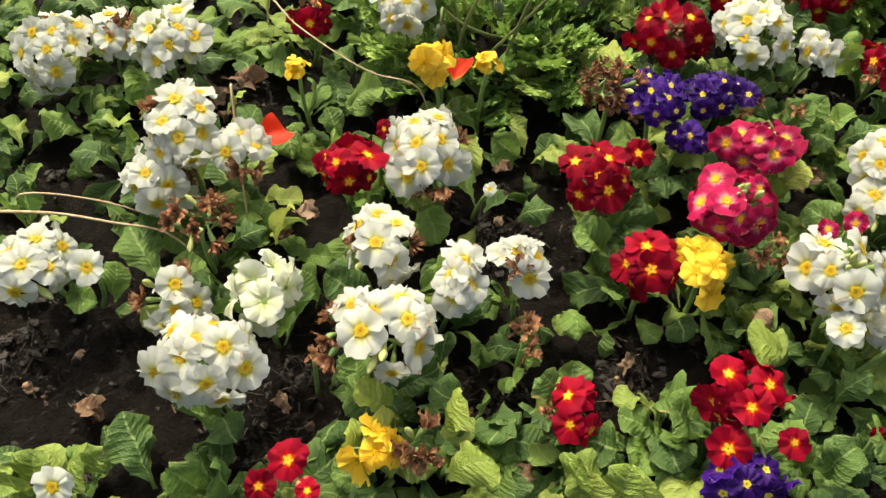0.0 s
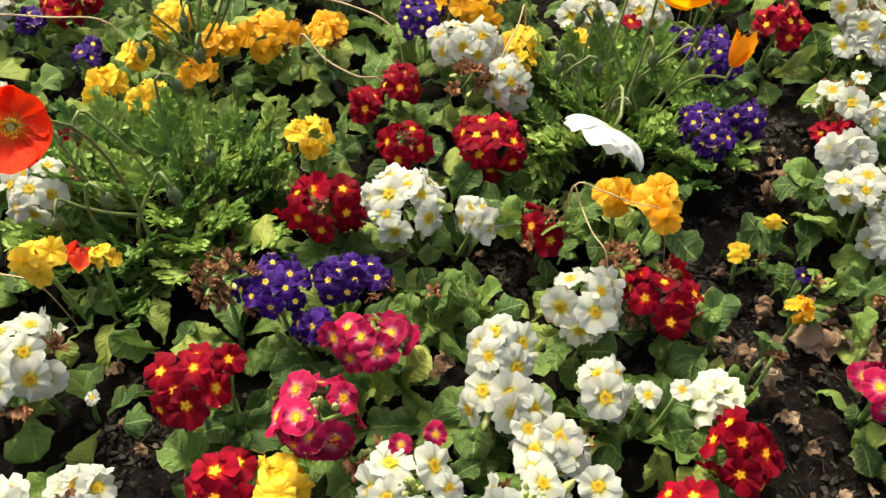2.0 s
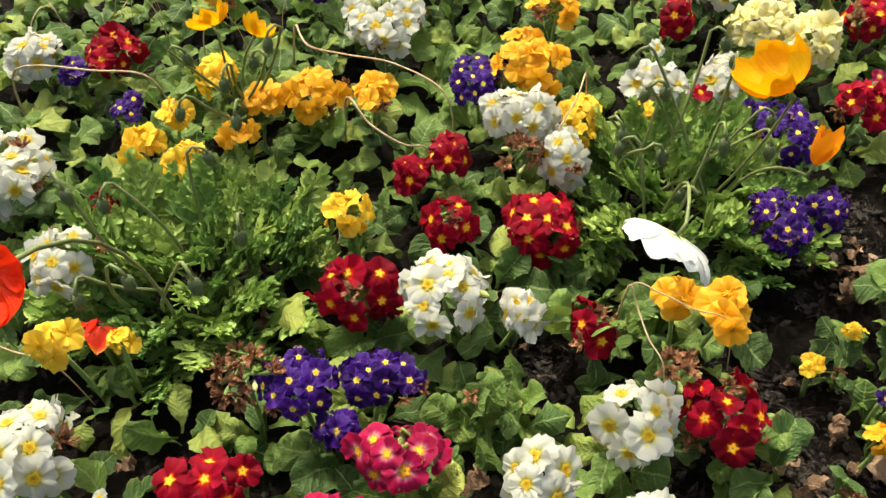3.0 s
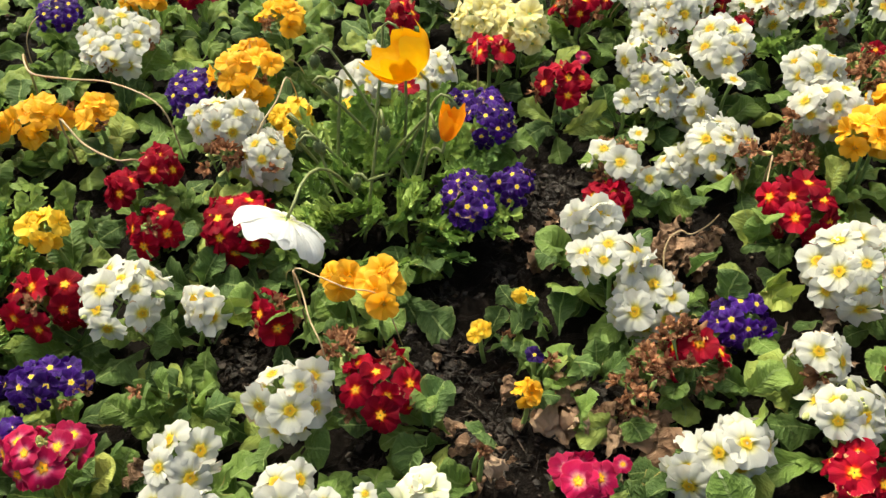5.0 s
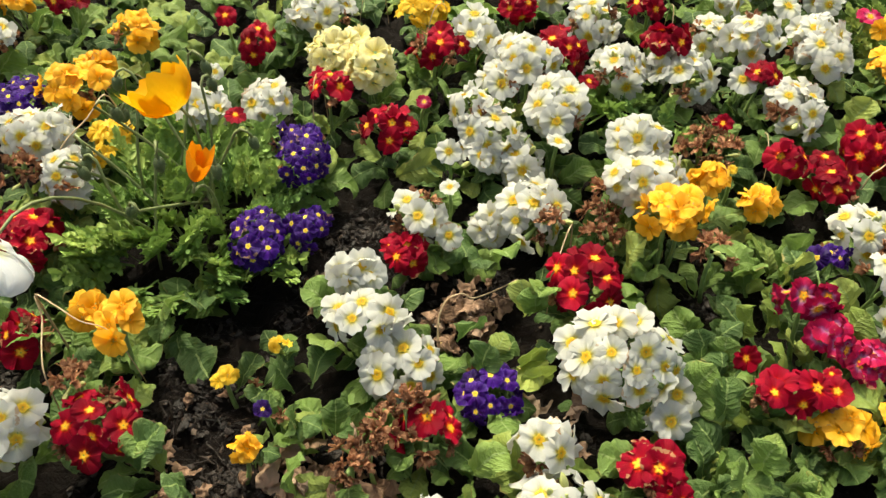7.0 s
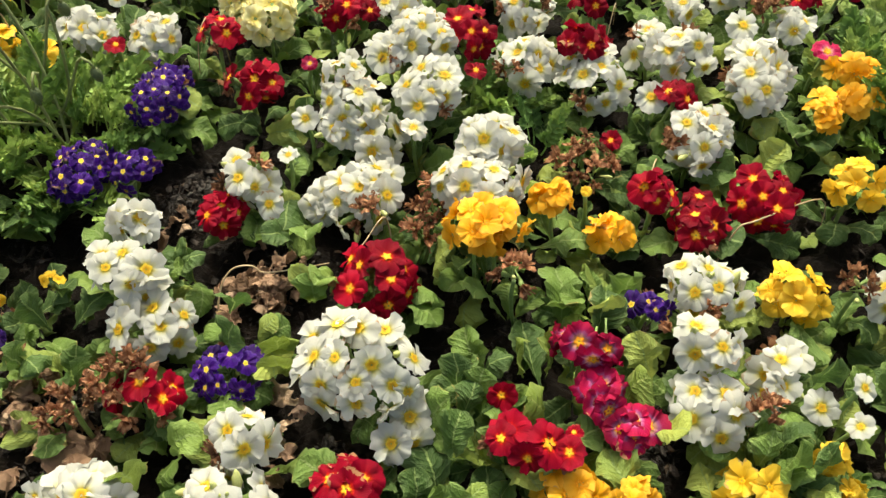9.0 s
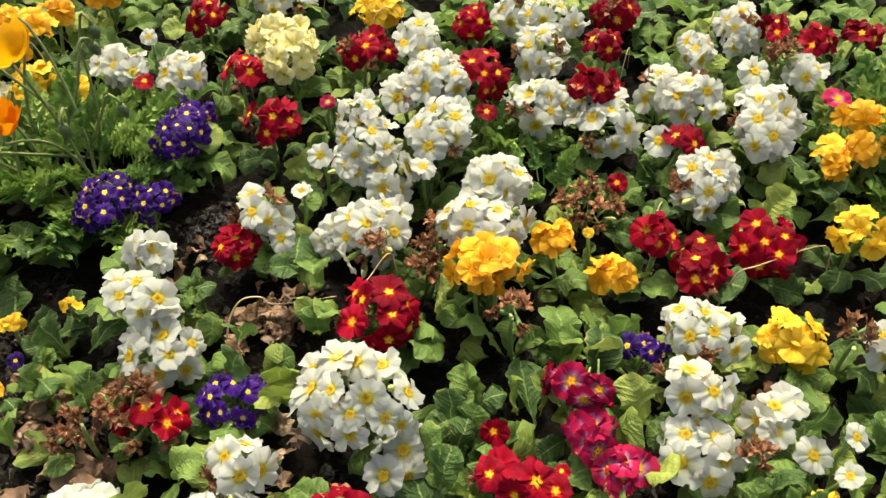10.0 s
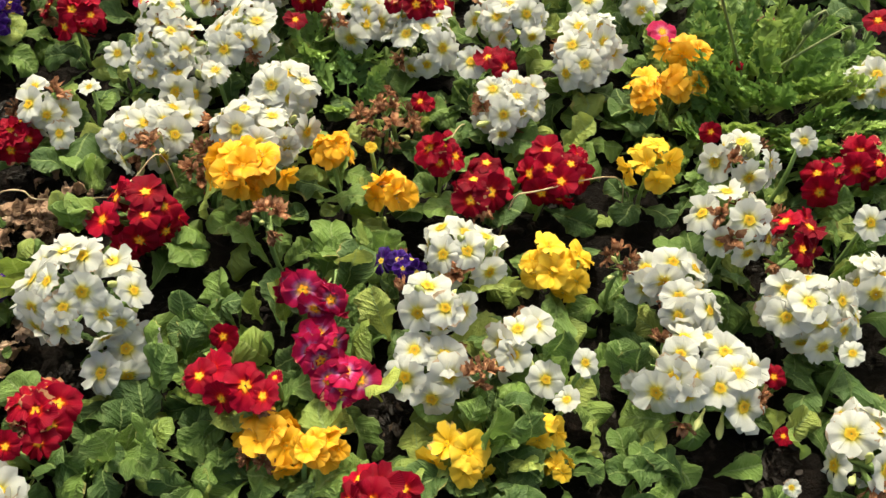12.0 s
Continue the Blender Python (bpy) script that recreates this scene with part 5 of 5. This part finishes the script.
def leaf_mass(places, extra):
    """All the leaves of the far rosettes, and low leaves between the plants, as one mesh."""
    g = random.Random(31)
    shapes = []
    for me in LEAVES:
        co = np.empty(len(me.vertices) * 3)
        me.vertices.foreach_get("co", co)
        uv = np.empty(len(me.loops) * 2)
        me.uv_layers[0].data.foreach_get("uv", uv)
        shapes.append((co.reshape(-1, 3), np.array([p.vertices[:] for p in me.polygons]), uv))
    verts, faces, uvs, n = [], [], [], 0
    spots_at = [(x, y, k * 2.399) for x, y in places for k in range(7)]
    spots_at += [(x, y, g.uniform(0, 6.28)) for x, y in extra]
    for x, y, a in spots_at:
        a += g.uniform(-0.3, 0.3)
        size = g.uniform(0.036, 0.072)
        if any(bare(x + math.cos(a) * size * q, y + math.sin(a) * size * q, 0.002) for q in (0.8, 1.0)):
            continue
        tilt = g.uniform(-0.5, 0.3)
        if hides(x, y, a, size, tilt):
            continue
        m = Matrix.Translation((x, y, 0.004 + 0.02 * g.random())) @ Matrix.Rotation(a, 4, "Z") @ Matrix.Rotation(-tilt, 4, "Y") @ Matrix.Rotation(g.uniform(-0.5, 0.5), 4, "X") @ Matrix.Scale(size, 4)
        co, fc, uv = g.choice(shapes)
        mm = np.array(m)
        verts.append(co @ mm[:3, :3].T + mm[:3, 3])
        faces.append(fc + n)
        uvs.append(uv)
        n += len(co)
    me = bpy.data.meshes.new("foliage")
    me.from_pydata(np.concatenate(verts).tolist(), [], np.concatenate(faces).tolist())
    me.uv_layers.new(name="UVMap").data.foreach_set("uv", np.concatenate(uvs))
    me.polygons.foreach_set("use_smooth", [True] * len(me.polygons))
    me.materials.append(JOINED_LEAF)
    tagged(new("foliage", me), "mass of crinkled green primrose leaves under the flowers", "foliage", kind="stuff")


between = []
for k in range(900):
    x, y = fill.uniform(-0.5, 1.85), fill.uniform(0.2, 1.55)
    if y > 0.15 + 0.27 * max(0.0, x - 0.1) and not bare(x, y, 0.015):
        between.append((x, y))
leaf_mass(spots[85:], between)


# ---- petals dropped by the scarlet poppy ----
def fallen_petal(x, y, z, r, seed):
    g = random.Random(seed)
    grid = []
    for i in range(9):
        u = i / 8
        for j in range(9):
            v = j / 4 - 1
            w = r * (0.25 + 0.75 * math.sin(math.pi * min(1, u * 0.62)))
            grid.append((Vector((r * (1.6 * u - 0.8), w * v, 0.35 * r * v * v + 0.12 * r * math.sin(u * 5 + v * 4 + seed) + 0.3 * r * u * u)), (u, j / 8)))
    ob = new("fallen_petal", to_mesh("fallen_petal", sheet(grid, 9, 9), POPPY["red"]))
    ob.matrix_basis = Matrix.Translation((x, y, z)) @ Matrix.Rotation(g.uniform(0, 6.28), 4, "Z") @ Matrix.Rotation(g.uniform(-0.5, 0.5), 4, "X")
    tagged(ob, "orange-red poppy petal dropped among the primroses", "petal", "fallen petals")


fallen_petal(-0.169, 0.572, 0.078, 0.017, 1)
fallen_petal(-0.180, 0.562, 0.072, 0.010, 2)
fallen_petal(0.014, 0.661, 0.080, 0.017, 3)
fallen_petal(-0.003, 0.673, 0.080, 0.012, 4)


# ---- litter: dead leaves, dry stalks, crumbs of soil ----
DEAD = [leaf_mesh("dead_leaf", DEAD_LEAF, 400 + s, 0.26 + 0.05 * (s % 3), 0.2, (0.6, -0.9, 1.8)[s % 3], 0.14, 0.03, (0.6, -0.7, 1.1)[s % 3], 0.24) for s in range(6)]
litter = random.Random(11)


def dead_leaf(x, y, size, z=0.006):
    m = Matrix.Translation((x - size * 0.4, y, z)) @ Matrix.Rotation(litter.uniform(0, 6.28), 4, "Z") @ Matrix.Rotation(litter.uniform(-0.3, 0.2), 4, "Y") @ Matrix.Rotation(litter.uniform(-0.6, 0.6), 4, "X")
    size *= 0.8
    ob = new("dead_leaf", litter.choice(DEAD))
    ob.matrix_basis = m @ Matrix.Scale(size, 4)
    tagged(ob, "curled tan dead leaf lying on the dark soil", "dead leaf", "dead leaves on the soil")


for x, y, size in (
    (0.812, 0.548, 0.066), (0.787, 0.584, 0.050), (1.017, 0.648, 0.050), (0.831, 0.600, 0.045), (-0.222, 0.717, 0.045), (0.357, 0.525, 0.050),
    (0.782, 0.814, 0.052), (1.012, 0.624, 0.040), (1.004, 0.583, 0.036), (0.807, 0.553, 0.045), (0.921, 0.770, 0.046), (0.949, 0.748, 0.044),
    (0.804, 0.572, 0.045), (0.779, 0.796, 0.047), (-0.145, 0.490, 0.040), (-0.317, 0.315, 0.040), (-0.323, 0.244, 0.044), (0.792, 0.585, 0.042),
    (0.924, 0.787, 0.048), (0.906, 0.741, 0.046), (0.675, 0.577, 0.036), (0.682, 0.526, 0.036), (0.064, 0.268, 0.040), (0.168, 0.718, 0.050),
):
    dead_leaf(x, y, size)
for x, y, size in ((0.806, 0.546, 0.080), (0.822, 0.520, 0.075), (0.770, 0.543, 0.06), (0.790, 0.811, 0.036), (0.479, 0.773, 0.040), (0.840, 0.575, 0.045), (0.770, 0.560, 0.04), (0.800, 0.530, 0.05), (0.760, 0.590, 0.04), (0.70, 0.60, 0.035)):
    dead_leaf(x, y, size)
for x, y, size, z in (
    (-0.225, 0.707, 0.048, 0.030), (0.809, 0.549, 0.055, 0.015), (0.828, 0.567, 0.046, 0.030), (0.786, 0.580, 0.042, 0.020), (0.812, 0.540, 0.051, 0.020), (1.014, 0.613, 0.030, 0.050),
    (1.021, 0.607, 0.037, 0.050), (1.013, 0.568, 0.025, 0.050), (0.794, 0.578, 0.046, 0.020), (0.822, 0.553, 0.040, 0.020), (0.782, 0.794, 0.047, 0.020), (0.359, 0.525, 0.039, 0.050),
    (-0.133, 0.496, 0.031, 0.050), (0.643, 0.536, 0.029, 0.030), (0.682, 0.536, 0.034, 0.030), (0.674, 0.533, 0.029, 0.040), (0.072, 0.255, 0.027, 0.030), (0.305, 0.365, 0.033, 0.050),
    (1.025, 0.611, 0.033, 0.050), (0.648, 0.581, 0.036, 0.010), (0.639, 0.612, 0.042, 0.010), (0.057, 0.544, 0.026, 0.060),
):
    dead_leaf(x, y, size, z)
# A dried-up plant: a heap of curled tan leaves.
for k in range(34):
    t, q = litter.uniform(0, 6.28), litter.random() ** 0.6
    dead_leaf(0.932 + 0.040 * q * math.cos(t), 0.762 + 0.030 * q * math.sin(t), litter.uniform(0.018, 0.038), 0.006 + 0.018 * (1 - q))
for k in range(64):
    a, c, r = litter.choice(BARE[:24])
    t, q = litter.uniform(0, 6.28), litter.uniform(0.3, 1.2)
    if a > 0.3 or litter.random() < 0.3:
        dead_leaf(a + r * q * math.cos(t), c + r * q * math.sin(t), litter.uniform(0.010, 0.032), 0.007)


def dry_stalk(*points, r=0.0015):
    """A straw-coloured bent stalk through the given places."""
    pts = [Vector(p) for p in points]
    fine = []
    for i in range(len(pts) - 1):
        a, b2, c, d = pts[max(i - 1, 0)], pts[i], pts[i + 1], pts[min(i + 2, len(pts) - 1)]
        for k in range(5):
            t = k / 5
            fine.append(0.5 * (2 * b2 + (c - a) * t + (2 * a - 5 * b2 + 4 * c - d) * t * t + (3 * b2 - 3 * c + d - a) * t ** 3))
    fine.append(pts[-1])
    ob = new("dry_stalk", to_mesh("dry_stalk", tube(fine, r * 0.88, r * 0.55, 6), DRY_STALK))
    tagged(ob, "thin straw-coloured dry stalk bent among the primroses", "dry stalk", "dry stalks")


dry_stalk((-0.415, 0.484, 0.070), (-0.359, 0.478, 0.075), (-0.306, 0.471, 0.070), (-0.262, 0.471, 0.055), (-0.235, 0.468, 0.010), r=0.0017)
dry_stalk((-0.430, 0.530, 0.010), (-0.400, 0.500, 0.075), (-0.350, 0.495, 0.080), (-0.290, 0.492, 0.060), (-0.250, 0.49, 0.01), r=0.0012)
dry_stalk((0.120, 1.150, 0.010), (0.137, 1.132, 0.100), (0.160, 1.083, 0.105), (0.210, 1.070, 0.100), (0.267, 1.052, 0.100), (0.329, 1.008, 0.090), (0.34, 0.99, 0.02), r=0.0018)
dry_stalk((0.205, 1.000, 0.020), (0.217, 0.983, 0.105), (0.244, 0.954, 0.090), (0.283, 0.930, 0.080), (0.309, 0.934, 0.070), (0.32, 0.94, 0.01), r=0.0018)
dry_stalk((0.883, 0.714, 0.012), (0.883, 0.724, 0.030), (0.885, 0.737, 0.045), (0.893, 0.748, 0.055), (0.908, 0.758, 0.052), (0.920, 0.758, 0.045), (0.945, 0.775, 0.038), (0.970, 0.805, 0.020), r=0.0013)
dry_stalk((0.500, 0.710, 0.010), (0.503, 0.701, 0.112), (0.510, 0.685, 0.102), (0.517, 0.655, 0.095), (0.528, 0.626, 0.088), (0.53, 0.615, 0.02), r=0.0012)
dry_stalk((0.500, 0.712, 0.010), (0.504, 0.699, 0.115), (0.528, 0.685, 0.122), (0.556, 0.668, 0.120), (0.586, 0.660, 0.112), (0.60, 0.655, 0.04), r=0.0010)
dry_stalk((-0.215, 1.050, 0.010), (-0.195, 1.047, 0.100), (-0.091, 1.031, 0.110), (-0.021, 1.026, 0.100), (-0.01, 1.03, 0.01), r=0.0018)
dry_stalk((1.030, 0.840, 0.010), (1.026, 0.831, 0.080), (1.013, 0.803, 0.070), (1.002, 0.772, 0.060), (1.00, 0.765, 0.01), r=0.0011)
dry_stalk((0.445, 0.905, 0.010), (0.452, 0.914, 0.100), (0.478, 0.961, 0.120), (0.492, 1.000, 0.120), (0.50, 1.01, 0.01), r=0.0014)
dry_stalk((1.365, 0.910, 0.010), (1.374, 0.916, 0.070), (1.393, 0.930, 0.075), (1.464, 0.995, 0.060), (1.48, 1.00, 0.01), r=0.0012)
dry_stalk((-0.200, 0.750, 0.010), (-0.187, 0.739, 0.110), (-0.156, 0.702, 0.110), (-0.113, 0.670, 0.100), (-0.072, 0.648, 0.090), (-0.026, 0.637, 0.080), (-0.01, 0.635, 0.01), r=0.0013)

dry_stalk((-0.221, 0.622, 0.010), (-0.205, 0.600, 0.120), (-0.201, 0.570, 0.100), (-0.190, 0.500, 0.050), (-0.19, 0.495, 0.008), r=0.0016)

wisps = random.Random(41)
for k in range(26):
    x, y, a = wisps.uniform(-0.35, 1.6), wisps.uniform(0.95, 1.35), wisps.uniform(0, 6.28)
    n, h = wisps.uniform(0.03, 0.09), wisps.uniform(0.05, 0.11)
    u, w = n * math.cos(a), n * math.sin(a)
    dry_stalk((x, y, 0.005), (x + 0.1 * u, y + 0.1 * w, 0.7 * h), (x + 0.4 * u, y + 0.4 * w, h), (x + 0.8 * u, y + 0.8 * w, 0.85 * h), (x + u, y + w, 0.4 * h), r=wisps.uniform(0.0006, 0.0013))


def crumbs(count=11000):
    """Loose crumbs of soil and grit, thickest on the bare patches."""
    g = random.Random(23)
    bm = bmesh.new()
    bmesh.ops.create_icosphere(bm, subdivisions=1, radius=1.0)
    base = np.array([v.co[:] for v in bm.verts])
    tris = np.array([[v.index for v in f.verts] for f in bm.faces])
    bm.free()
    verts, faces = [], []
    rg = np.random.RandomState(5)
    for k in range(count):
        if k % 3:
            a, c, r = g.choice(BARE[:24] + BARE)
            t, q = g.uniform(0, 6.28), math.sqrt(g.random()) * 1.5
            x, y = a + r * q * math.cos(t), c + r * q * math.sin(t)
        else:
            x, y = g.uniform(-0.5, 1.8), g.uniform(0.2, 1.4)
        s = 0.0006 + 0.0042 * g.random() ** 3.5
        z = soil_height(x, y)
        shape = (g.uniform(1.0, 1.9), g.uniform(0.5, 1.1), g.uniform(0.4, 0.8))
        if k % 4 == 0:
            # scraps of straw and root
            s, shape = g.uniform(0.0009, 0.0019), (g.uniform(3.0, 9.0), 0.45, 0.3)
        pts = base * (rg.uniform(0.45, 1.4, (len(base), 1)) * s) * np.array([shape])
        q = g.uniform(0, 6.28)
        pts = pts @ np.array([[math.cos(q), math.sin(q), 0], [-math.sin(q), math.cos(q), 0], [0, 0, 1]]) + np.array([x, y, z + s * 0.5])
        faces += (tris + len(verts)).tolist()
        verts += pts.tolist()
    me = bpy.data.meshes.new("soil_crumbs")
    me.from_pydata(verts, [], faces)
    me.materials.append(CRUMB)
    tagged(new("soil_crumbs", me), "loose dark crumbs of soil and pale grit", "soil", kind="stuff")


crumbs()
